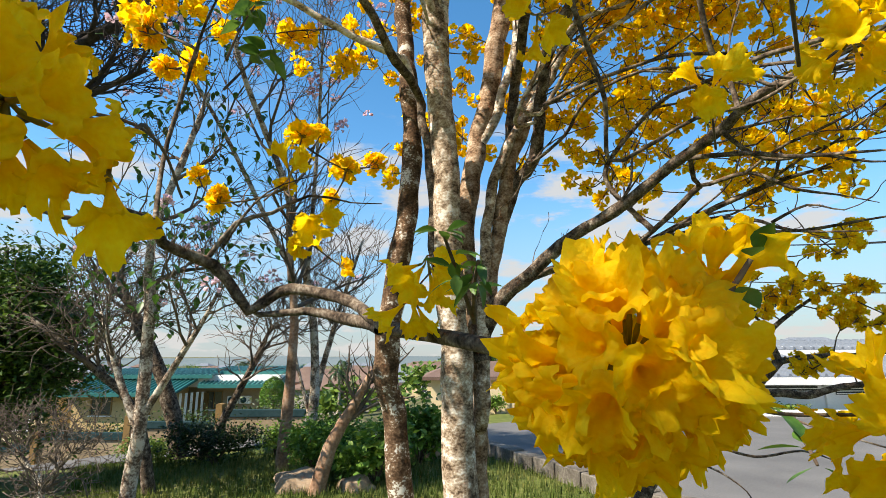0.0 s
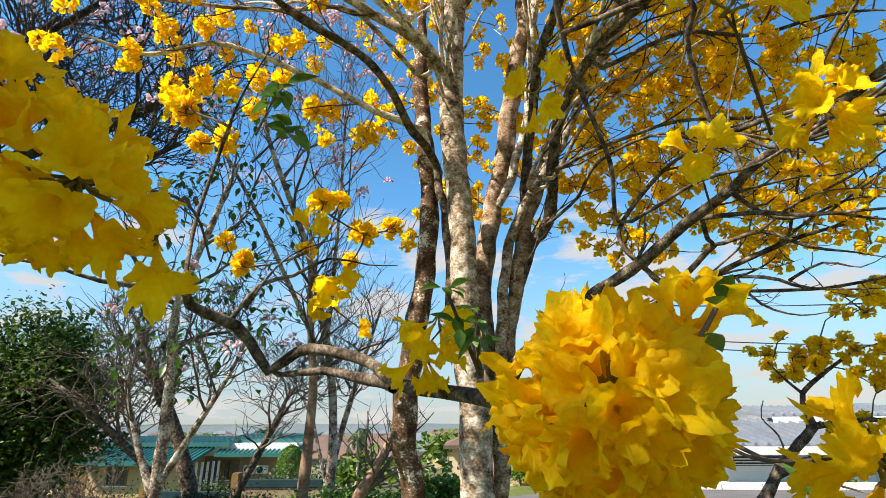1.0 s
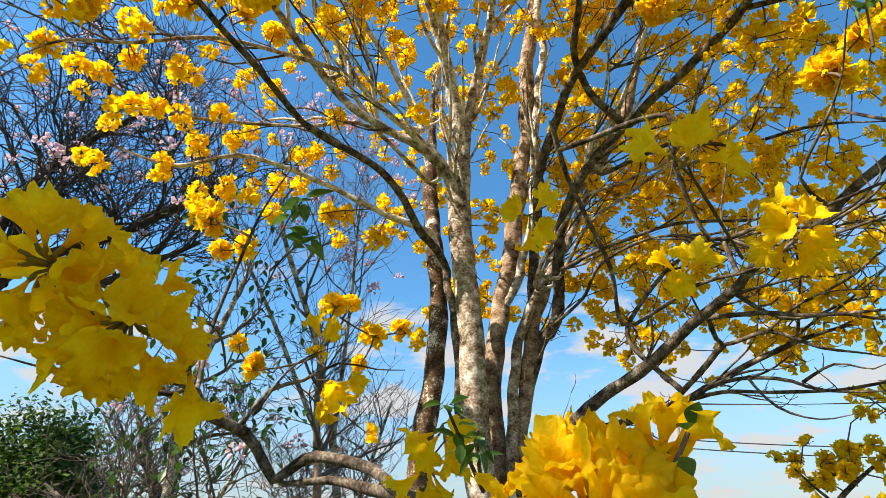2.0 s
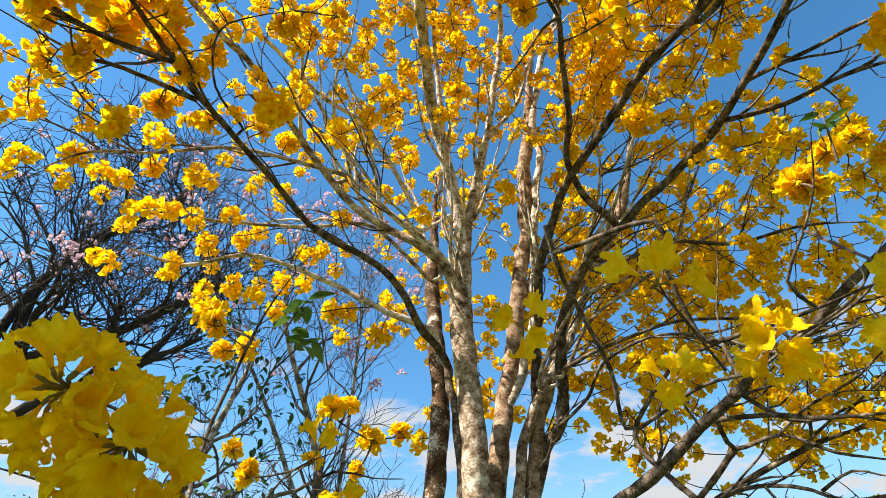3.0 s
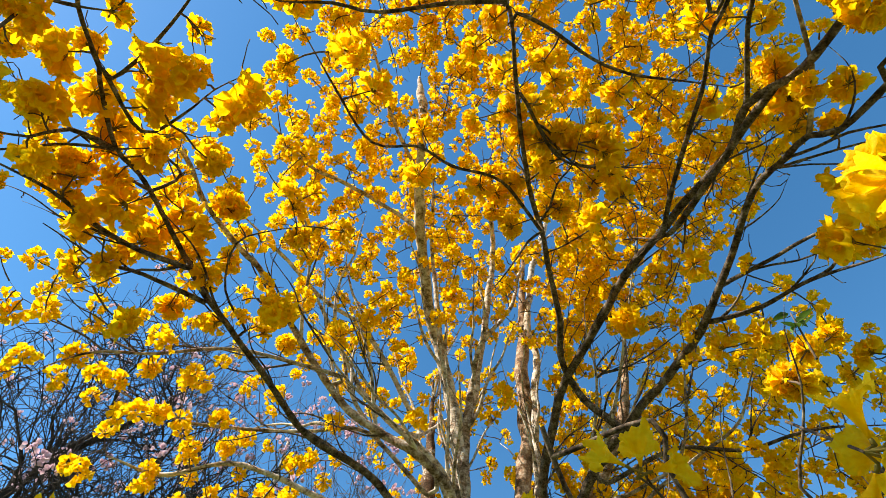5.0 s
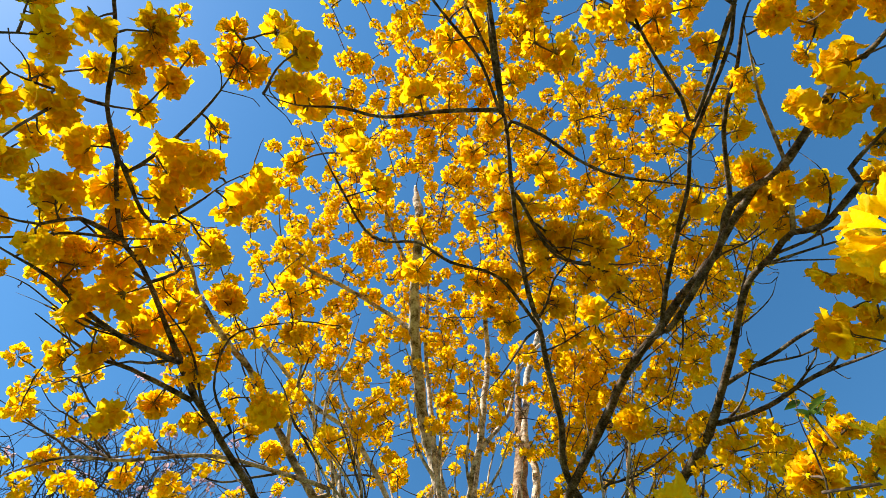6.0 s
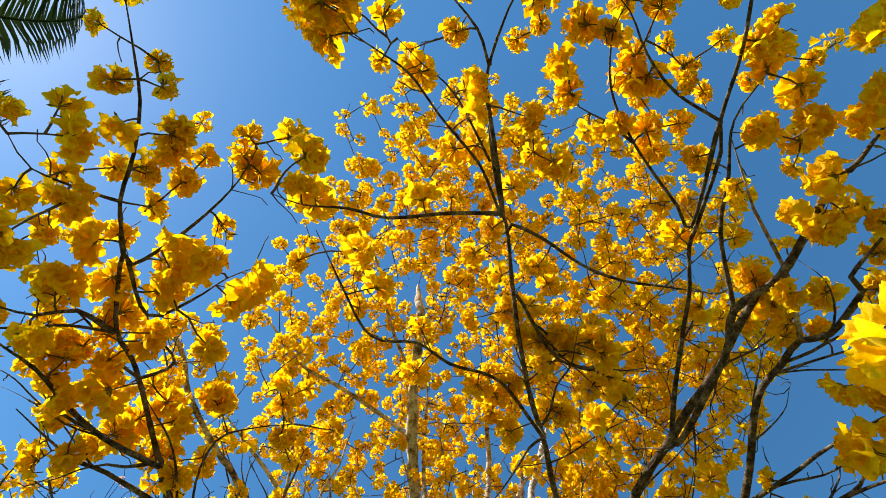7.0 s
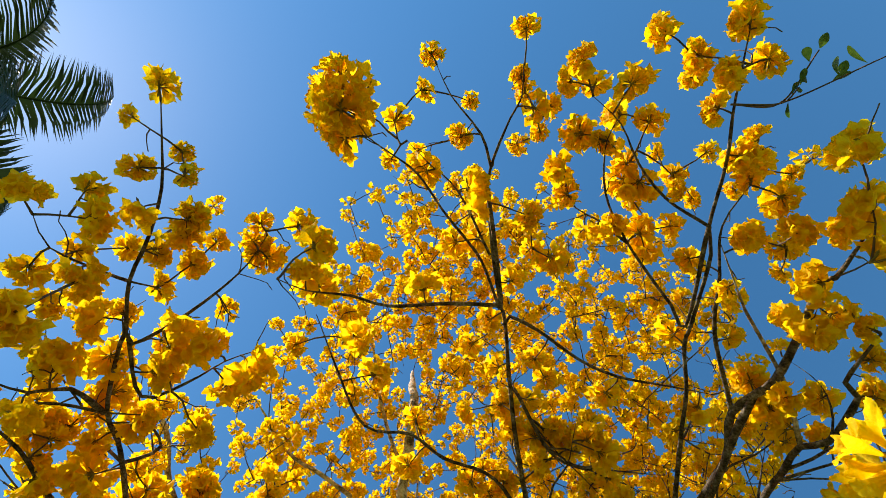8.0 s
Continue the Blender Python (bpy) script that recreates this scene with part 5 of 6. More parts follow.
def bare_tree(name, trunks, label, bark, seed, length, twig_levels=3, radius=0.09, fine=0.006, flowers=0, leaves=0, up=0.45, twist=0.28):
    """A leafless tree: the given trunk lines, then shoots of shoots. flowers: pink heads at the tips; leaves: a thin scatter of leaves."""
    r = random.Random(seed)
    base = Vector(trunks[0][0])
    root = thing(name, base, label, "tree")
    tips, crown = [], Soup()

    def shoot(line, r0, r1, level):
        if level == 0:
            v, f = tube(line, [r1 + (r0 - r1) * (1 - k / (len(line) - 1)) for k in range(len(line))], 10, 0.25, seed)
            mesh_object("trunk", [q - base for q in v], f, bark, root)
        else:
            v, f = tube(line, [r1 + (r0 - r1) * (1 - k / (len(line) - 1)) for k in range(len(line))], 6 if level == 1 else 4)
            crown.add([q - base for q in v], f)
        if level >= twig_levels:
            tips.append(line[-1])
            return
        total = sum((line[k + 1] - line[k]).length for k in range(len(line) - 1))
        count = ((8, 7, 6, 0) if bark == black_bark else (7, 6, 4, 2))[level]
        for c in range(count):
            t = 0.5 + 0.48 * (c + r.random() * 0.8) / count if level == 0 else 0.2 + 0.78 * (c + r.random()) / count
            k = min(len(line) - 2, int(t * (len(line) - 1)))
            d = (line[k + 1] - line[k]).normalized()
            out = Vector((r.uniform(-1, 1), r.uniform(-1, 1), r.uniform(-0.3, 0.8))).normalized()
            way = (d * 0.55 + out * 0.8).normalized()
            ln = length * (0.62 ** level) * r.uniform(0.6, 1.2) * (1.15 - 0.5 * t)
            p = line[k].copy()
            pts = [p.copy()]
            for _ in range(6 if level < 2 else 4):
                way = (way + UP * up * 0.25 + Vector((r.uniform(-1, 1), r.uniform(-1, 1), r.uniform(-1, 1))) * twist).normalized()
                p = p + way * ln / (6 if level < 2 else 4)
                pts.append(p.copy())
            ra = (r0 + (r1 - r0) * t) * 0.6
            shoot(pts, max(ra, fine), max(fine * 0.5, ra * 0.25), level + 1)

    for k, tr in enumerate(trunks):
        line = smooth_line(tr, 0.25)
        shoot(line, radius * (1.0 if k == 0 else 0.55), radius * (0.3 if k == 0 else 0.18), 0)
    tagged(crown.build("crown", [bark if bark == black_bark else bare_twig], root), kind="stuff")
    if flowers:
        so = Soup()
        for _ in range(flowers):
            t = r.choice(tips)
            for _ in range(9):
                d = Vector((r.uniform(-1, 1), r.uniform(-1, 1), r.uniform(-0.4, 1))).normalized()
                m = aim(d, r.uniform(0, 6))
                v, f = flower(r, 8, 2, 1.0)
                so.add([m @ q + t + d * 0.035 - base for q in v], f)
        tagged(so.build("blossoms", [pink_petal], root, "pale pink blossoms"), kind="stuff")
    if leaves:
        so = Soup()
        for _ in range(leaves):
            t = r.choice(tips) + Vector((r.gauss(0, 0.06), r.gauss(0, 0.06), r.gauss(0, 0.06)))
            d = Vector((r.uniform(-1, 1), r.uniform(-1, 1), r.uniform(-0.8, 0.3)))
            m = d.to_track_quat("Y", "Z").to_matrix()
            v, f = leaf(0.135, 0.065)
            so.add([m @ q + t - base for q in v], f)
        tagged(so.build("leaves", [leaf_green], root, "sparse green leaves"), kind="stuff")
    return root


bare_tree("bare_tree", [[(-3.42, 6.0, -0.05), (-3.39, 6.0, 0.45), (-3.36, 6.0, 0.96), (-3.39, 6.0, 2.08), (-3.46, 6.0, 2.95), (-3.24, 6.1, 3.97), (-2.99, 6.1, 4.9)], [(-3.37, 6.0, 0.9), (-3.03, 6.0, 1.51), (-2.75, 6.05, 2.07), (-2.55, 6.1, 2.6)], [(-3.4, 6.0, 0.85), (-3.65, 6.0, 1.35), (-3.95, 6.0, 2.1)]],
          "pale bare tree with a forked trunk, pink blossoms and few leaves", bare_bark, 21, 1.5, 3, 0.088, 0.005, 14, 700, 0.35, 0.42)
bare_tree("bare_tree", [[(-4.35, 9.0, -0.05), (-4.4, 9.0, 0.3), (-4.81, 9.0, 1.37), (-5.4, 9.0, 2.4), (-5.95, 9.0, 3.43)], [(-4.0, 9.0, -0.05), (-3.83, 9.0, 0.21), (-3.35, 9.0, 1.2), (-2.94, 9.0, 2.12)]],
          "dark leafless tree with twisted leaning stems", dark_bark, 22, 1.6, 3, 0.15, 0.007, 0, 0, 0.2, 0.5)
bare_tree("bare_tree", [[(-2.35, 8.0, -0.05), (-2.33, 8.0, 0.44), (-2.28, 8.0, 2.05), (-2.42, 8.0, 3.2), (-2.49, 8.0, 4.24)]],
          "reddish-brown bare tree with thin upright branches", red_bark, 23, 1.9, 3, 0.10, 0.006)
bare_tree("bare_tree", [[(-2.3, 9.0, -0.05), (-2.26, 9.0, 0.47), (-1.86, 9.0, 2.11), (-1.42, 9.0, 3.6)], [(-2.2, 9.0, 0.5), (-2.6, 9.1, 1.9), (-2.5, 9.1, 3.0)]],
          "slender bare tree with pale forked stems", bare_bark, 24, 1.6, 3, 0.07, 0.006, 10)
bare_tree("bare_tree", [[(-1.5, 6.5, -0.05), (-1.35, 6.5, 0.53), (-1.05, 6.5, 1.05), (-0.87, 6.5, 1.42)]],
          "short leaning tree stump with thin shoots", red_bark, 25, 1.0, 2, 0.10, 0.005)
bare_tree("bare_tree", [[(-6.4, 6.2, -0.05), (-6.6, 6.1, 2.0), (-6.7, 6.0, 3.6), (-6.5, 6.0, 4.7), (-5.8, 6.0, 5.1), (-5.0, 6.0, 5.35), (-4.1, 6.0, 5.9)], [(-6.7, 6.0, 3.6), (-6.9, 6.0, 5.2), (-6.6, 6.0, 6.6), (-6.0, 6.0, 7.4)], [(-6.5, 6.0, 4.6), (-6.9, 6.2, 6.2), (-6.6, 6.2, 7.0), (-5.9, 6.2, 7.6), (-5.0, 6.2, 8.3)], [(-6.7, 6.0, 3.4), (-5.9, 6.1, 4.3), (-4.9, 6.1, 4.7), (-3.9, 6.2, 5.3)]],
          "tall gnarled bare tree with blackened limbs and pink blossoms", black_bark, 26, 3.0, 3, 0.17, 0.0075, 120, 0, 0.5, 0.55)
bare_tree("bare_tree", [[(-2.05, 8.5, -0.05), (-2.1, 8.5, 2.0), (-2.5, 7.9, 4.2), (-3.0, 6.8, 6.0), (-3.0, 6.6, 7.6)], [(-2.12, 8.5, 2.2), (-3.3, 7.6, 4.8), (-4.2, 6.6, 6.6), (-4.6, 6.2, 8.0)], [(-2.2, 8.3, 2.8), (-2.0, 7.8, 5.0), (-1.8, 7.0, 6.6)]],
          "tall pale leafless tree with fine twigs and pink blossoms", bare_bark, 27, 2.4, 3, 0.08, 0.005, 120, 0, 0.7, 0.34)

bare_tree("dead_bush", [[(-4.1, 5.6, -0.05), (-4.05, 5.6, 0.25), (-4.1, 5.6, 0.45)], [(-4.07, 5.6, 0.3), (-4.35, 5.65, 0.6), (-4.6, 5.7, 0.75)], [(-4.07, 5.6, 0.3), (-3.8, 5.6, 0.62), (-3.55, 5.65, 0.8)]],
          "low dead bush of pale grey tangled twigs", bare_bark, 28, 0.75, 3, 0.05, 0.004, 0, 0, 0.1, 0.6)
bare_tree("dead_tree", [[(-3.55, 6.7, -0.05), (-3.75, 6.6, 0.9), (-4.15, 6.5, 1.35), (-4.55, 6.3, 1.75), (-5.0, 6.2, 2.1)]],
          "leaning dead tree with grey curling branches", dark_bark, 29, 1.4, 3, 0.08, 0.005, 0, 0, 0.1, 0.5)

# ---------------------------------------------------------------- leafy trees and shrubs


def leaf_cloud(so, centre, radii, count, size, r, base, droop=0.2):
    for _ in range(count):
        q = Vector((r.gauss(0, 0.42), r.gauss(0, 0.42), r.gauss(0, 0.42)))
        p = Vector(centre) + Vector((q.x * radii[0], q.y * radii[1], q.z * radii[2]))
        d = Vector((r.uniform(-1, 1), r.uniform(-1, 1), r.uniform(-0.6 - droop, 0.6))).normalized()
        m = d.to_track_quat("Y", "Z").to_matrix() @ Matrix.Rotation(r.uniform(-1, 1), 3, "Y")
        s = size * r.uniform(0.6, 1.3)
        v = [Vector((0, 0, 0)), Vector((s * 0.28, s * 0.45, s * 0.05)), Vector((0, s, -s * 0.12)), Vector((-s * 0.28, s * 0.45, s * 0.05))]
        so.add([m @ k + p - base for k in v], [(0, 1, 2), (0, 2, 3)])


def leafy_tree(name, at, trunk_top, centre, radii, clumps, per, size, seed, label, mat):
    r = random.Random(seed)
    at = Vector(at)
    root = thing(name, at, label, "tree")
    line = smooth_line([at, (at + Vector(trunk_top)) / 2 + Vector((0.1, 0, 0)), Vector(trunk_top)], 0.2)
    n = len(line) - 1
    v, f = tube(line, [0.13 - 0.07 * k / n for k in range(n + 1)], 9, 0.2)
    mesh_object("trunk", [q - at for q in v], f, dark_bark, root)
    limbs, crown = Soup(), Soup()
    for _ in range(clumps):
        q = Vector((r.gauss(0, 1), r.gauss(0, 1), r.gauss(0, 1))).normalized() * r.uniform(0.35, 1.0)
        c = Vector(centre) + Vector((q.x * radii[0], q.y * radii[1], q.z * radii[2]))
        s = line[int(n * r.uniform(0.4, 1))]
        v, f = tube(smooth_line([s, (s + c) / 2 + Vector((0, 0, 0.15)), c], 0.3), [0.035 - 0.03 * k / 20 for k in range(21)][:len(smooth_line([s, (s + c) / 2 + Vector((0, 0, 0.15)), c], 0.3))] , 5)
        limbs.add([k - at for k in v], f)
        leaf_cloud(crown, c, (0.5, 0.5, 0.36), per, size, r, at)
    tagged(limbs.build("limb_mass", [dark_bark], root), kind="stuff")
    tagged(crown.build("crown", [mat], root), kind="stuff")
    return root


leafy_tree("green_tree", (-6.2, 7.4, -0.1), (-6.1, 7.2, 2.0), (-5.9, 7.0, 1.62), (1.1, 1.0, 1.6), 135, 230, 0.075, 31, "dense dark-green leafy tree beside the street", tree_green)


def shrub(name, at, radii, count, size, seed, label, mat):
    r = random.Random(seed)
    at = Vector((at[0], at[1], ground_z(at[0], at[1])))
    root = thing(name, at, label, "shrub")
    stems, crown = Soup(), Soup()
    for _ in range(9):
        tip = at + Vector((r.gauss(0, 0.5) * radii[0], r.gauss(0, 0.5) * radii[1], radii[2] * r.uniform(0.9, 1.7)))
        line = smooth_line([at, (at + tip) / 2 + Vector((0, 0, 0.08)), tip], 0.15)
        v, f = tube(line, [0.012 - 0.008 * k / (len(line) - 1) for k in range(len(line))], 5)
        stems.add([q - at for q in v], f)
        leaf_cloud(crown, at + (tip - at) * 0.75, (radii[0] * 0.6, radii[1] * 0.6, radii[2] * 0.6), count // 9, size, r, at)
    tagged(stems.build("stems", [twig_bark], root), kind="stuff")
    tagged(crown.build("foliage", [mat], root), kind="stuff")


shrub("shrub", (-1.75, 7.4), (0.5, 0.4, 0.45), 2600, 0.075, 1, "bright green leafy shrub on the verge", fern_green)
shrub("shrub", (-1.25, 7.9), (0.5, 0.4, 0.40), 2600, 0.075, 2, "bright green leafy shrub on the verge", fern_green)
shrub("shrub", (-0.85, 7.0), (0.45, 0.4, 0.45), 2000, 0.10, 3, "bright green fern-like shrub behind the stems", fern_green)
shrub("shrub", (-0.35, 8.2), (0.5, 0.4, 0.55), 1300, 0.12, 4, "mid-green shrub behind the stems", fern_green)
shrub("shrub", (-3.6, 8.6), (0.7, 0.5, 0.40), 4200, 0.055, 5, "low dark green shrub beneath bare stems", deep_green)
shrub("shrub", (-6.3, 6.6), (0.9, 0.6, 0.45), 4200, 0.05, 6, "tangled green shrub below a leafy tree", tree_green)
shrub("shrub", (-4.9, 9.0), (0.8, 0.4, 0.25), 2600, 0.05, 7, "dry twiggy shrub beside the street", tree_green)
shrub("shrub", (-2.8, 9.1), (0.55, 0.4, 0.3), 2400, 0.055, 8, "small green shrub at the kerb", fern_green)
shrub("shrub", (9.2, 14.65), (0.9, 0.3, 0.25), 900, 0.10, 9, "low green planting along a white wall", tree_green)
shrub("shrub", (12.4, 14.65), (1.2, 0.3, 0.3), 900, 0.10, 10, "low green planting along a white wall", tree_green)


def rock(at, radii, seed):
    bm = bmesh.new()
    bmesh.ops.create_icosphere(bm, subdivisions=3, radius=1.0)
    for v in bm.verts:
        k = 1 + 0.35 * noise.noise(v.co * 1.3 + Vector((seed, 0, 0))) + 0.12 * noise.noise(v.co * 4 + Vector((0, seed, 0)))
        v.co = Vector((v.co.x * radii[0], v.co.y * radii[1], v.co.z * radii[2])) * k
    ob = part("boulder", bm, stone, None, smooth=True)
    ob.location = (at[0], at[1], ground_z(*at) + radii[2] * 0.35)
    tagged(ob, "reddish-brown earth-covered boulder lying in the grass", "boulder", group="boulders")


rock((-1.75, 6.8), (0.36, 0.28, 0.17), 3)
rock((-1.05, 6.7), (0.22, 0.2, 0.12), 7)
rock((-0.10, 8.9), (0.30, 0.22, 0.18), 9)

# grass on the verge
r = random.Random(77)
tufts = Soup()
for _ in range(9000):
    y = r.uniform(5.2, 9.4)
    x = r.uniform(-0.62 * y - 0.4, 0.32 * y)
    if y > kerb_y(x) - 0.15:
        continue
    z = ground_z(x, y)
    for _ in range(3):
        a, h, lean = r.uniform(0, 6.28), r.uniform(0.04, 0.13), r.uniform(0.01, 0.06)
        dx, dy = math.cos(a) * 0.006, math.sin(a) * 0.006
        bx, by = x + r.gauss(0, 0.02), y + r.gauss(0, 0.02)
        tufts.add([(bx - dx, by - dy, z), (bx + dx, by + dy, z), (bx + dy * 6 * lean * 20, by - dx * 6 * lean * 20, z + h)], [(0, 1, 2)])
tagged(tufts.build("grass", [grass_green]), "short sunlit grass on the verge", "grass", kind="stuff")

# ---------------------------------------------------------------- street side on the left: low wall, posts, hedge


def low_wall():
    y0 = 11.7
    for k in range(6):
        x0 = -14.6 + 1.95 * k
        z = ground_z(x0 + 1, y0)
        wall = thing("low_wall", (x0, y0, z), "low tan rendered boundary wall with a dark teal cap and brown posts", "wall", group="wall bays")
        slab("panel", 0.08, 0, -0.5, 1.87, 0.12, 0.40, wall_tan_shaded, wall, bevel=0.01)
        slab("coping", 0.08, -0.03, 0.404, 1.87, 0.15, 0.55, wall_teal, wall, "dark teal cap", bevel=0.01)
        slab("post", -0.08, -0.05, -0.5, 0.08, 0.17, 0.68, post_brown, wall, "brown post", bevel=0.015)


low_wall()
r = random.Random(9)
hedge = thing("hedge", (-9.0, 12.6, ground_z(-9.0, 12.6)), "clipped dark green hedge behind the low wall", "hedge")
cl = Soup()
for k in range(60):
    x = -14.6 + 11.4 * k / 59
    leaf_cloud(cl, (x, 12.6, ground_z(x, 12.6) + 0.45), (0.35, 0.5, 0.42), 120, 0.08, r, Vector(hedge.location))
tagged(cl.build("foliage", [deep_green], hedge), kind="stuff")

# round-topped clipped tree
topiary = thing("topiary", (-6.98, 22.0, ground_z(-6.98, 22.0)), "clipped bright lime-green domed topiary tree", "topiary")
TOP_Z = 0.72 - topiary.location.z
v, f = tube([Vector((0, 0, 0)), Vector((0, 0, TOP_Z - 0.9))], [0.08, 0.07], 8)
mesh_object("trunk", v, f, dark_bark, topiary)
cl = Soup()
for _ in range(5200):
    h = r.random()
    rad = 0.50 * math.sqrt(max(0, 1 - (max(0, h - 0.25) / 0.75) ** 2)) * (0.86 + 0.14 * min(1, h / 0.2))
    a = r.uniform(0, 6.28)
    leaf_cloud(cl, (rad * math.cos(a), rad * math.sin(a), TOP_Z - 1.15 + 1.13 * h), (0.03, 0.03, 0.03), 1, 0.07, r, Vector((0, 0, 0)))
tagged(cl.build("crown", [fern_green], topiary), kind="stuff")

# ---------------------------------------------------------------- houses


def gable_roof(name, x0, x1, y0, y1, z, rise, mat, parent, ribs=0, thick=0.08, hip=0.0):
    """A roof with its ridge along x, hipped by the given length at both ends; ribs: standing seams, each a strip of its own."""
    ym = (y0 + y1) / 2
    bm = bmesh.new()
    lo = [bm.verts.new(p) for p in ((x0, y0, z), (x1, y0, z), (x1, y1, z), (x0, y1, z))]
    hi = [bm.verts.new(p) for p in ((x0 + hip, ym, z + rise), (x1 - hip, ym, z + rise))]
    bm.faces.new((lo[0], lo[1], hi[1], hi[0])), bm.faces.new((lo[2], lo[3], hi[0], hi[1]))
    bm.faces.new((lo[1], lo[2], hi[1])), bm.faces.new((lo[3], lo[0], hi[0]))
    bm.faces.new(lo[::-1])
    bmesh.ops.recalc_face_normals(bm, faces=bm.faces)
    low = [Vector(v.co) for v in lo]
    roof = part(name, bm, mat, parent)
    if ribs:
        top = Soup()
        for k in range(1, ribs):
            x = x0 + (x1 - x0) * k / ribs
            reach = 1.0
            if hip:
                reach = min(1.0, (x - x0) / hip, (x1 - x) / hip)
            w = 0.035
            ye, ze = y0 + (ym - y0) * reach, z + rise * reach
            top.add([(x - w, y0, z + 0.004), (x + w, y0, z + 0.004), (x + w, ye, ze + 0.004), (x - w, ye, ze + 0.004),
                     (x - w, y0, z + 0.05), (x + w, y0, z + 0.05), (x + w, ye, ze + 0.05), (x - w, ye, ze + 0.05)],
                    [(4, 5, 6, 7), (0, 1, 5, 4), (1, 2, 6, 5), (3, 0, 4, 7), (2, 3, 7, 6)])
        tagged(top.build("seams", [mat], roof, smooth=False), kind="stuff")
    f = slab("fascia", x0, y0 - 0.03, z - 0.16, x1, y0 + 0.05, z - 0.004, mat, roof)
    return roof


def window(parent, x0, x1, z0, z1, y, bars=1):
    fr = bmesh.new()
    t = 0.06
    for a in ((x0 - t, z0 - t, x1 + t, z0), (x0 - t, z1, x1 + t, z1 + t), (x0 - t, z0, x0, z1), (x1, z0, x1 + t, z1)):
        box(fr, a[0], y - 0.05, a[1], a[2], y + 0.03, a[3])
    for k in range(bars):
        xm = x0 + (x1 - x0) * (k + 1) / (bars + 1)
        box(fr, xm - 0.025, y - 0.04, z0, xm + 0.025, y + 0.03, z1)
    w = part("window", fr, post_brown if parent.name.startswith("house") and parent.location.y == 30.0 else trim_white, parent)
    slab("pane", x0, y - 0.01, z0, x1, y + 0.012, z1, glass_dark, w, "dark window glass")
    slab("sill", x0 - 0.1, y - 0.12, z0 - 0.12, x1 + 0.1, y - 0.004, z0 - t - 0.004, trim_white, w)


def shed_roof(x0, x1, y0, y1, z, rise, mat, parent, ribs):
    """A ribbed roof plane that rises away from its front eave, with raised seams and a fascia."""
    bm = bmesh.new()
    t = 0.08
    lo = [bm.verts.new(p) for p in ((x0, y0, z - t), (x1, y0, z - t), (x1, y1, z + rise - t), (x0, y1, z + rise - t))]
    hi = [bm.verts.new(p) for p in ((x0, y0, z), (x1, y0, z), (x1, y1, z + rise), (x0, y1, z + rise))]
    bm.faces.new(lo[::-1]), bm.faces.new(hi)
    for k in range(4):
        bm.faces.new((lo[k], lo[(k + 1) % 4], hi[(k + 1) % 4], hi[k]))
    bmesh.ops.recalc_face_normals(bm, faces=bm.faces)
    roof = part("roof", bm, mat, parent)
    for k in range(ribs + 1):
        x = x0 + 0.05 + (x1 - x0 - 0.1) * k / ribs
        w = 0.05
        v = [(x - w, y0, z + 0.002), (x + w, y0, z + 0.002), (x + w, y1, z + rise + 0.002), (x - w, y1, z + rise + 0.002)]
        v += [(a * 0.6 + x * 0.4, b, c + 0.07) for a, b, c in v]
        mesh_object("seam", v, [(4, 5, 6, 7), (0, 1, 5, 4), (1, 2, 6, 5), (3, 0, 4, 7), (2, 3, 7, 6)], mat, roof, smooth=False)
    slab("fascia", x0, y0 - 0.04, z - 0.22, x1, y0 - 0.004, z - 0.02, trim_white if mat == grey_metal else mat, roof)
    return roof


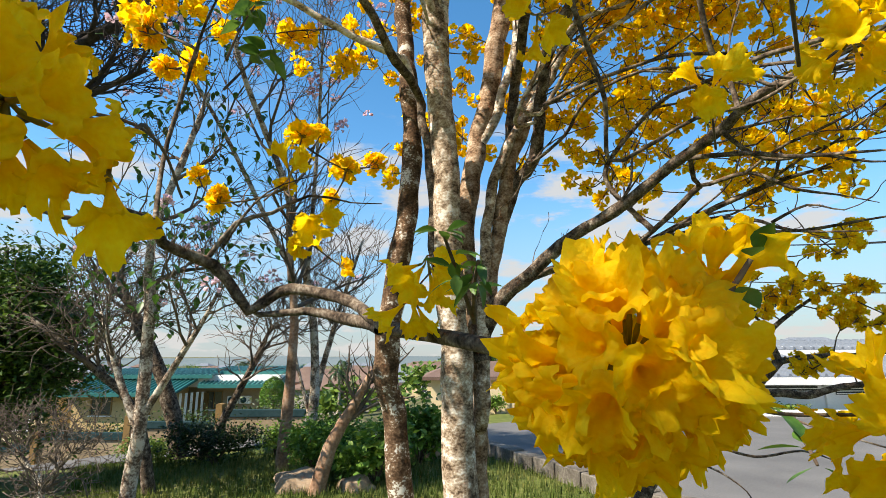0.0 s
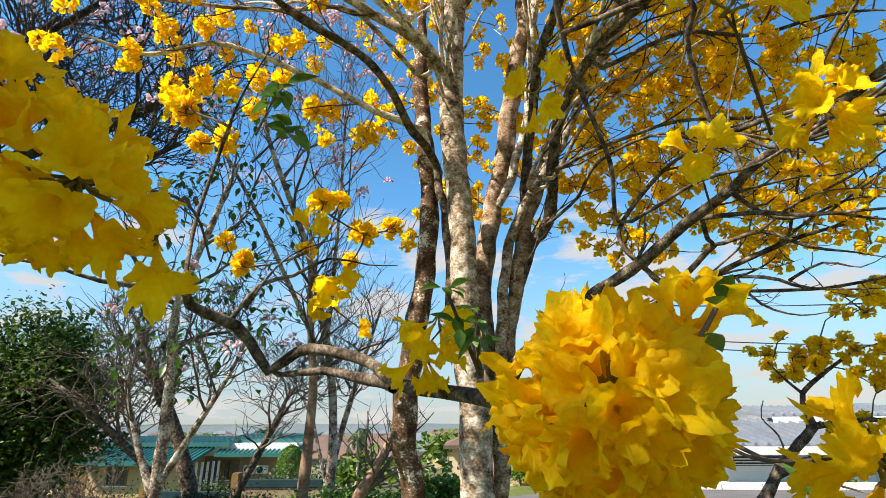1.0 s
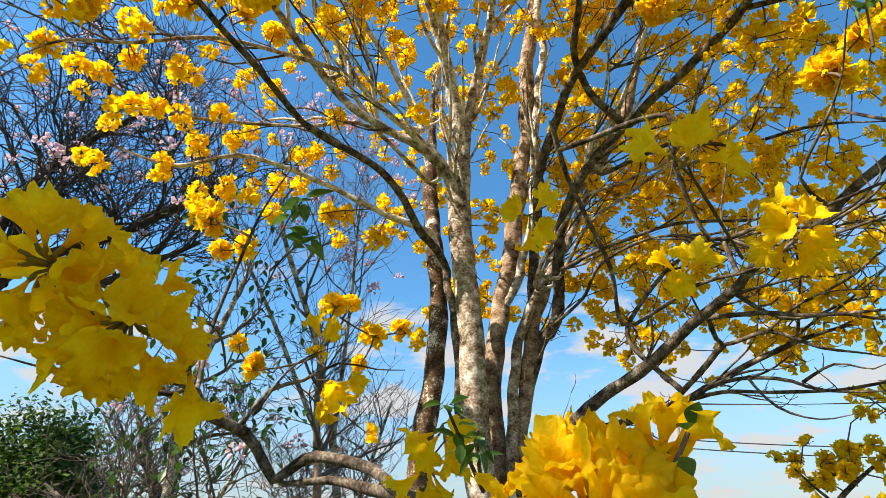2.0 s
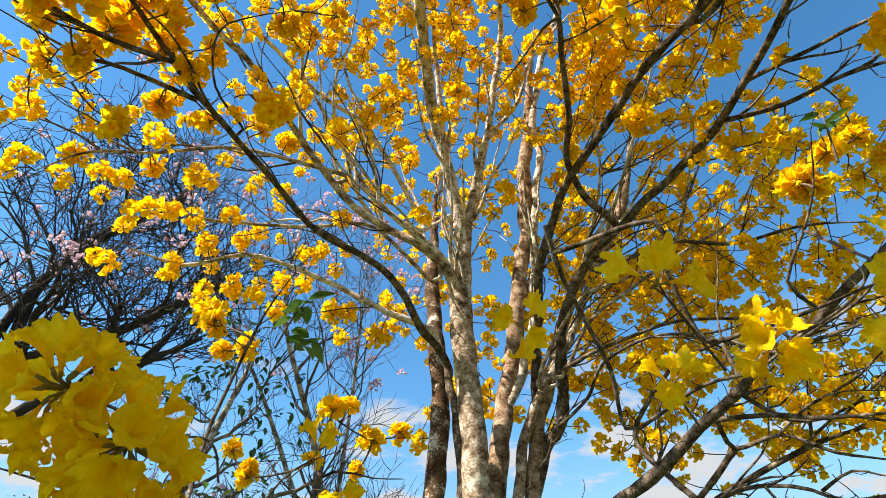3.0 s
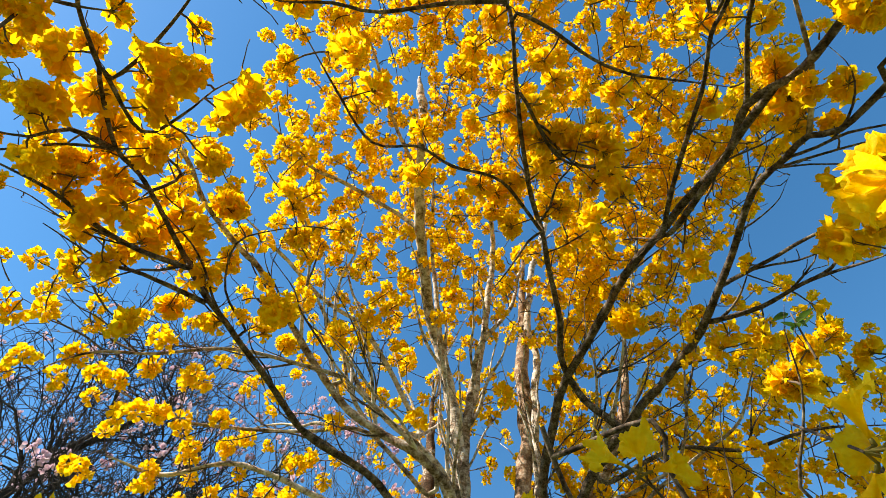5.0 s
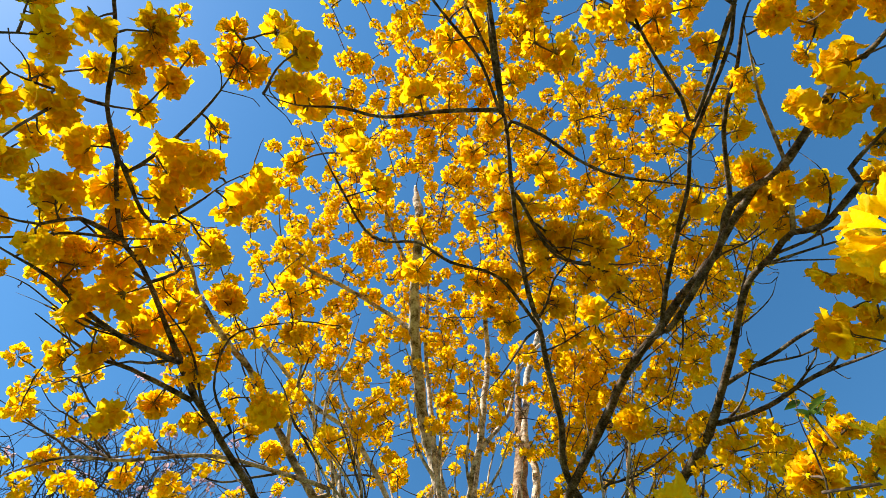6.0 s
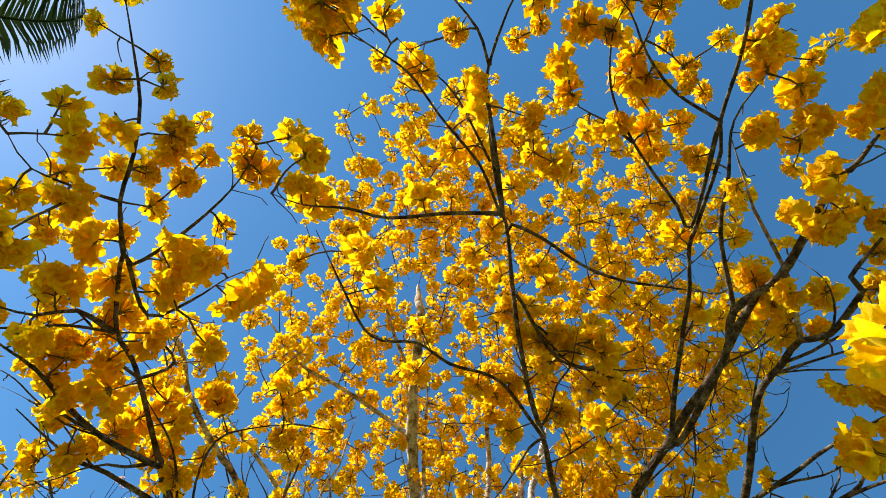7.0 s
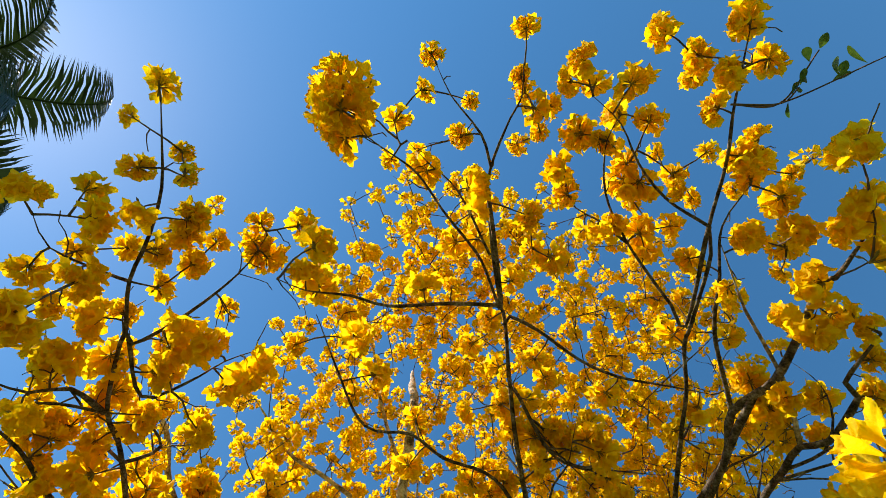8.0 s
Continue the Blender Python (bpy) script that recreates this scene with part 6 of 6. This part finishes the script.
def teal_house():
    at = (-22.0, 30.0, -2.6)
    h = thing("house", at, "single-storey cream house with ribbed teal metal roofs and clerestory strips", "house")
    # left wing
    slab("wall", 0.9, 0.6, -0.6, 6.2, 6.0, 2.25, wall_ochre, h)
    shed_roof(0.4, 7.0, 0.0, 2.6, 2.16, 0.62, teal_metal, h, 24)
    slab("wall", 1.2, 2.7, 2.3, 12.0, 6.0, 3.0, white_paint, h, "pale clerestory wall")
    shed_roof(0.2, 8.0, 2.3, 6.4, 3.06, 0.25, teal_metal, h, 24)
    # right wing, set back; its shade is painted into the wall colour
    slab("wall", 6.2, 3.2, -0.6, 11.4, 6.5, 2.5, wall_tan_shaded, h)
    shed_roof(7.3, 12.3, 2.0, 4.0, 2.50, 0.42, teal_metal, h, 18)
    slab("wall", 7.6, 4.1, 2.6, 11.8, 6.5, 3.15, white_paint, h, "pale clerestory wall")
    shed_roof(7.2, 12.3, 3.8, 6.8, 3.22, 0.22, teal_metal, h, 18)
    window(h, 2.0, 3.1, 0.95, 1.85, 0.6, 1)
    window(h, 4.4, 5.3, 0.95, 1.85, 0.6, 1)
    window(h, 7.35, 8.3, 1.0, 2.0, 3.2, 1)
    slab("door", 6.3, 3.13, -0.1, 7.5, 3.196, 1.95, post_brown, h, "dark brown door")
    porch = slab("porch", 6.3, 0.9, -0.7, 8.3, 3.19, -0.1, concrete, h, "raised concrete porch floor")
    for k in range(5):
        slab("column", 6.75 + 0.16 * k, 0.95 + 0.35 * k, -0.098, 6.86 + 0.16 * k, 1.06 + 0.35 * k, 2.05, trim_white, h, "white porch column")
    for x in (8.75, 9.5):
        u = slab("air_conditioner", x, 2.9, 1.3, x + 0.66, 3.196, 1.75, trim_white, h, "white outdoor cooling unit", 0.02)
        bm = bmesh.new()
        bmesh.ops.create_cone(bm, cap_ends=True, segments=20, radius1=0.19, radius2=0.19, depth=0.03, matrix=Matrix.Translation((x + 0.25, 2.88, 1.52)) @ Matrix.Rotation(radians(90), 4, "X"))
        part("fan_grille", bm, wall_teal, u)


teal_house()


def plain_house(at, w, d, hgt, rise, wall_mat, roof_mat, label, turn=0.0, ribs=0, cols=2):
    h = thing("house", at, label, "house", group="houses of the town")
    slab("wall", 0, 0, -1.5, w, d, hgt, wall_mat, h)
    gable_roof("roof", -0.4, w + 0.4, -0.4, d + 0.4, hgt, rise, roof_mat, h, ribs, hip=min(w, d) * 0.35)
    for k in range(cols):
        x = w * (k + 0.5) / cols
        window(h, x - 0.55, x + 0.55, hgt - 1.7, hgt - 0.6, 0.0)
    h.rotation_euler = (0, 0, radians(turn))
    return h


r = random.Random(3)
mats_w = [white_paint, cream_paint, pink_paint, concrete]
mats_r = [brown_roof, grey_metal, brown_roof, grey_metal]
spots = [(x * y / 90 + r.uniform(-4, 4), y + r.uniform(-7, 7)) for y in (64, 78, 98, 125, 165, 220, 300) for x in range(-88, 66, 9)]
for k, (x, y) in enumerate(spots):
    z = ground_z(x, y)
    wm, rm = r.choice(mats_w), r.choice(mats_r)
    words = {white_paint: "white", cream_paint: "cream", pink_paint: "pink", concrete: "grey"}[wm], {brown_roof: "brown tiled", grey_metal: "grey metal", teal_metal: "teal metal", white_paint: "white"}[rm]
    plain_house((x, y, z), r.uniform(7, 11), r.uniform(6, 9), r.uniform(2.7, 3.4), r.uniform(1.2, 1.9), wm, rm, "distant %s house with a %s roof in the town" % words, r.uniform(-18, 18))

for x, y, w, wm, rm, words in ((-27.5, 35.0, 4.5, white_paint, brown_roof, "white house with a dark brown roof beside a larger house"), (-25.2, 30.5, 2.6, cream_paint, teal_metal, "small cream outbuilding with a teal metal roof")):
    plain_house((x, y, -1.9), w, 4.0, 1.5 if rm == brown_roof else 1.2, 0.8 if rm == brown_roof else 0.45, wm, rm, words, 0, 0, 1)

# trees between the houses of the town
woods = Soup()
for _ in range(480):
    y = r.uniform(44, 330)
    x = r.uniform(-0.9, 0.7) * y
    h = r.uniform(1.8, 3.9)
    for _ in range(9):
        leaf_cloud(woods, (x + r.gauss(0, 1.0), y + r.gauss(0, 0.8), ground_z(x, y) + h * r.uniform(0.4, 1.0)), (1.1, 1.0, 0.8), 10, 1.0, r, Vector((0, 0, 0)))
tagged(woods.build("town_trees", [tree_green]), "scattered dark green trees between distant houses", "trees", kind="stuff")

# white house across the street on the right, its long wall along the pavement
gz = ground_z(9, 15)
wh = thing("house", (6.75, 15.0, gz - 0.2), "white house with a grey-blue ribbed metal roof along the street", "house")
EAVE = 0.98 - (gz - 0.2)
slab("wall", 0, 0, -0.6, 12.0, 5.0, EAVE - 0.03, white_paint, wh)
for k in range(7):
    slab("pilaster", 0.02 + 1.95 * k, -0.09, -0.6, 0.2 + 1.95 * k, -0.004, EAVE - 0.2, white_paint, wh)
shed_roof(-0.6, 12.6, -0.5, 2.9, EAVE, 0.62, grey_metal, wh, 40)
shed_roof(2.9, 12.6, 2.4, 6.0, EAVE + 0.75, 0.35, grey_metal, wh, 30)
slab("wall", 3.2, 2.9, EAVE - 0.2, 12.3, 5.6, EAVE + 0.85, white_paint, wh, "white upper wall")
for k in range(6):
    x = 0.35 + 1.95 * k
    vent = slab("louvre", x, -0.03, EAVE - 0.52, x + 1.45, -0.004, EAVE - 0.28, glass_dark, wh, "dark louvred vent band")
    for j in range(3):
        slab("slat", x, -0.06, EAVE - 0.50 + 0.07 * j, x + 1.45, -0.034, EAVE - 0.475 + 0.07 * j, trim_white, vent)
for k in range(4):
    x0 = 4.6 + 0.55 * k
    z = ground_z(x0, 15.1)
    gate = thing("gate_panel", (x0, 15.1, z), "pale grey sheet-metal gate panel beside a white house", "gate", group="gate panels")
    slab("sheet", 0.03, 0, 0.05, 0.50, 0.03, 1.30, grey_metal, gate)
    slab("post", -0.03, -0.02, -0.2, 0.03, 0.05, 1.36, trim_white, gate)
    slab("rail", 0.03, -0.02, 0.62, 0.50, -0.002, 0.68, trim_white, gate)
pav = thing("pavement", (5.4, 14.3, 0), "raised white-painted kerb with planting along the white house", "kerb", kind="structure")
for k in range(14):
    x = 1.0 * k
    z = ground_z(5.4 + x, 14.3)
    slab("kerb_stone", x, 0, z - 0.2, x + 0.985, 0.18, z + 0.2, white_paint, pav, bevel=0.012)
plain_house((9.5, 25.0, ground_z(11, 25)), 9.0, 6.0, 1.0 - ground_z(11, 25), 0.9, cream_paint, cream_roof, "cream house with a low beige metal roof behind a white house", 0, 0, 2)
for k in range(5):
    x0 = 0.2 + 0.9 * k
    z = ground_z(x0, 16.6)
    bw = thing("boundary_wall", (x0, 16.6, z), "cream rendered boundary wall with a rusty railing across the street", "wall", group="boundary wall bays")
    slab("panel", 0.06, 0, -0.4, 0.84, 0.14, 0.86, cream_paint, bw, bevel=0.01)
    slab("pier", -0.06, -0.04, -0.4, 0.06, 0.18, 0.98, cream_paint, bw, bevel=0.01)
    slab("rail", 0.06, 0.05, 1.06, 0.84, 0.08, 1.09, brown_roof, bw, "rusty rail")
    for q in range(6):
        slab("baluster", 0.12 + 0.13 * q, 0.052, 0.862, 0.14 + 0.13 * q, 0.078, 1.058, brown_roof, bw, "rusty baluster")
shrub("climbing_plant", (1.6, 16.35), (0.5, 0.1, 0.35), 700, 0.09, 31, "thin green climbing plants on a cream wall", fern_green)
shrub("climbing_plant", (2.7, 16.35), (0.45, 0.1, 0.35), 600, 0.09, 32, "thin green climbing plants on a cream wall", fern_green)
plain_house((-0.6, 26.0, ground_z(0, 26)), 5.5, 5.0, 1.5, 0.7, cream_paint, brown_roof, "cream house with a brown roof behind a boundary wall", 0, 0, 2)

# ---------------------------------------------------------------- utility pole and wires
POLE_AT = Vector((7.7, 21.0, ground_z(7.7, 21.0)))
pole = thing("utility_pole", POLE_AT, "grey concrete utility pole with a crossarm and a street lamp", "pole")
v, f = tube([Vector((0, 0, -0.3)), Vector((0, 0, 3.5)), Vector((0, 0, 6.6))], [0.15, 0.12, 0.09], 10)
mesh_object("shaft", v, f, concrete, pole)
slab("crossarm", -0.9, -0.06, 6.05, 0.9, 0.06, 6.17, dark_bark, pole, "weathered wooden crossarm")
for x in (-0.75, -0.3, 0.3, 0.75):
    v, f = tube([Vector((x, 0, 6.16)), Vector((x, 0, 6.23)), Vector((x, 0, 6.29)), Vector((x, 0, 6.35))], [0.03, 0.045, 0.03, 0.02], 8)
    mesh_object("insulator", v, f, trim_white, pole)
v, f = tube(smooth_line([(0, -0.08, 4.1), (-0.45, -0.1, 4.75), (-1.0, -0.1, 5.15)], 0.15), [0.03] * 20, 8)
arm = mesh_object("lamp_arm", v, f, grey_metal, pole, "grey metal lamp arm")
part("lamp_head", box(bmesh.new(), -1.45, -0.22, 5.11, -0.95, 0.02, 5.23, 0.03), grey_metal, arm, "grey street lamp head")
for k, (dx, za, zb) in enumerate(((-0.75, 6.33, 6.9), (-0.3, 6.33, 6.9), (0.3, 6.33, 6.9), (0.75, 6.33, 6.9), (0.0, 5.0, 4.9), (0.0, 4.7, 4.5))):
    a = POLE_AT + Vector((dx, 0, za))
    b = Vector((34 + dx, 14.0, zb + 0.2))
    line = [a.lerp(b, t / 24) - UP * 0.9 * 4 * (t / 24) * (1 - t / 24) for t in range(25)]
    v, f = tube(line, [0.012 if k < 4 else 0.022] * 25, 5)
    tagged(mesh_object("power_line", v, f, wire_black), "thin black overhead power line above the street", "cable", group="power lines")

# ---------------------------------------------------------------- palms


def palm(at, height, fronds, length, seed, label, droop=0.9, lean=(0.0, 0.0)):
    r = random.Random(seed)
    at = Vector(at)
    root = thing("palm_tree", at, label, "palm tree")
    top = Vector((lean[0], lean[1], height))
    line = smooth_line([Vector((0, 0, -0.1)), top * 0.5 + Vector((0.1, 0.05, 0)), top], 0.3)
    n = len(line) - 1
    v, f = tube(line, [0.16 - 0.06 * k / n for k in range(n + 1)], 10, 0.1)
    mesh_object("trunk", v, f, bare_bark, root)
    for k in range(fronds):
        a = k * 2.4 + r.uniform(-0.2, 0.2)
        el = 1.1 - 1.25 * k / fronds
        d = Vector((math.cos(a) * math.cos(el), math.sin(a) * math.cos(el), math.sin(el)))
        so = Soup()
        p, way, rib = top.copy(), d.copy(), []
        n = 46
        for j in range(n + 1):
            rib.append(p.copy())
            way = (way - UP * droop * 0.055 * (0.4 + j / n)).normalized()
            p = p + way * length / n
        v, f = tube(rib, [(0.0095 - 0.008 * j / n) * length for j in range(n + 1)], 5)
        so.add(v, f)
        for j in range(2, n + 1):
            for half in (0, 0.5):
                if j == n and half:
                    continue
                t = (j + half) / n
                c = rib[j].lerp(rib[min(j + 1, n)], half)
                w = (rib[min(j + 1, n)] - rib[j - 1]).normalized()
                sidev = w.cross(UP).normalized()
                ln = length * 0.26 * (math.sin(math.pi * (0.12 + 0.80 * t)) ** 0.7)
                for s in (-1, 1):
                    q = (sidev * s * 0.85 + w * 0.55 - UP * r.uniform(0.1, 0.5)).normalized()
                    q2 = (q - UP * 0.35).normalized()
                    e = w * 0.0055 * length
                    m1, m2 = c + q * ln * 0.5, c + q * ln * 0.5 + q2 * ln * 0.5
                    so.add([c - e, c + e, m1 + e, m1 - e, m2], [(0, 1, 2, 3), (3, 2, 4)])
        so.build("frond", [palm_green], root, smooth=False)
    return root


palm((-4.8, -2.2, 0), 5.5, 16, 1.95, 5, "tall coconut palm with drooping dark green fronds", 1.1, (0.4, 0.3))
for x, y, h in ((-19.0, 46, 4.2), (-22.5, 60, 5.2), (-9.8, 50, 4.2), (-13.0, 70, 5.4), (11.2, 27, 2.9)):
    palm((x, y, ground_z(x, y)), h, 14, 1.7, int(abs(x) * 10), "distant palm tree rising between houses of the town", 1.5)

# ---------------------------------------------------------------- small flowering tree at the street edge on the right
small = thing("small_flowering_tree", (1.35, 3.4, 0), "small leaning tree with yellow blossom heads beside the street", "tree")
sm_at = Vector(small.location)
lines = [([(1.0, 3.4, -0.05), (1.05, 3.35, 0.45), (1.28, 3.3, 0.90), (1.67, 3.3, 1.10), (1.88, 3.3, 1.35), (2.10, 3.3, 1.55)], 0.060, 0.026),
         ([(2.10, 3.3, 1.55), (2.06, 3.3, 1.68), (2.07, 3.3, 1.74), (2.24, 3.3, 1.87), (2.42, 3.3, 1.98)], 0.020, 0.008),
         ([(2.06, 3.3, 1.54), (2.3, 3.3, 1.58), (2.6, 3.3, 1.59), (2.95, 3.3, 1.62)], 0.018, 0.008),
         ([(1.80, 3.3, 1.27), (2.0, 3.28, 1.36), (2.21, 3.25, 1.35), (2.43, 3.25, 1.40), (2.8, 3.25, 1.44)], 0.030, 0.012),
         ([(1.60, 3.3, 1.07), (1.85, 3.25, 1.00), (2.1, 3.2, 1.04), (2.3, 3.2, 0.98)], 0.010, 0.004),
         ([(1.45, 3.3, 0.98), (1.62, 3.25, 0.92), (1.75, 3.2, 0.82), (1.8, 3.2, 0.72)], 0.008, 0.003),
         ([(1.9, 3.3, 1.37), (1.88, 3.3, 1.5), (1.80, 3.3, 1.6), (1.83, 3.3, 1.7)], 0.006, 0.003),
         ([(2.07, 3.3, 1.74), (1.98, 3.3, 1.83), (1.90, 3.3, 1.93)], 0.010, 0.004)]
knots = []
for pts, ra, rb in lines:
    line = smooth_line(pts, 0.05)
    n = len(line) - 1
    v, f = tube(line, [rb + (ra - rb) * (1 - k / n) for k in range(n + 1)], 9, 0.25)
    mesh_object("limb" if ra < 0.05 else "trunk", [q - sm_at for q in v], f, dark_bark, small)
    knots += line[n // 2:]
r = random.Random(8)
spread = [(1.88, 2.66, 1.82, 2.06)] * 42 + [(2.14, 2.5, 1.46, 1.60)] * 13 + [(2.44, 2.9, 2.2, 2.42)] * 14 + [(2.5, 2.95, 1.62, 1.85)] * 12
places = [Vector((r.uniform(xa, xb), r.uniform(3.1, 3.5), r.uniform(za, zb))) for xa, xb, za, zb in spread]
for p in sorted(places, key=lambda q: min((k - q).length for k in knots)):
    a = min(knots, key=lambda q: (q - p).length)
    bend = a.lerp(p, 0.5) + Vector((r.uniform(-0.03, 0.03), r.uniform(-0.03, 0.03), r.uniform(-0.01, 0.05)))
    knots += [bend, a.lerp(p, 0.8)]
    v, f = tube([a, bend, p], [0.005, 0.004, 0.003], 5)
    mesh_object("twig", [q - sm_at for q in v], f, twig_bark, small)
    ob = new("blossom_head", near_meshes[r.choice((3, 3, 5))])
    ob.parent = small
    ob.matrix_basis = Matrix.LocRotScale(p - sm_at, aim(Vector((r.uniform(-1, 1), r.uniform(-1, 1), 0.8)), 0).to_quaternion(), (0.74, 0.74, 0.74))

# far wooded rise that closes the view, distance haze painted into its colour
hv, hf = [], []
for k in range(61):
    x = -900 + 30 * k
    for j, (y, z) in enumerate(((420, -20), (460, 0 + 4 * noise.noise(Vector((k * 0.3, 0, 0))) + 2 * noise.noise(Vector((k * 1.1, 5, 0)))), (620, -30))):
        hv.append((x, y, z))
for k in range(60):
    for j in range(2):
        a = k * 3 + j
        hf.append((a, a + 3, a + 4, a + 1))
tagged(mesh_object("backdrop", hv, hf, far_haze_green), "low wooded hills along the horizon", "hills", kind="structure")
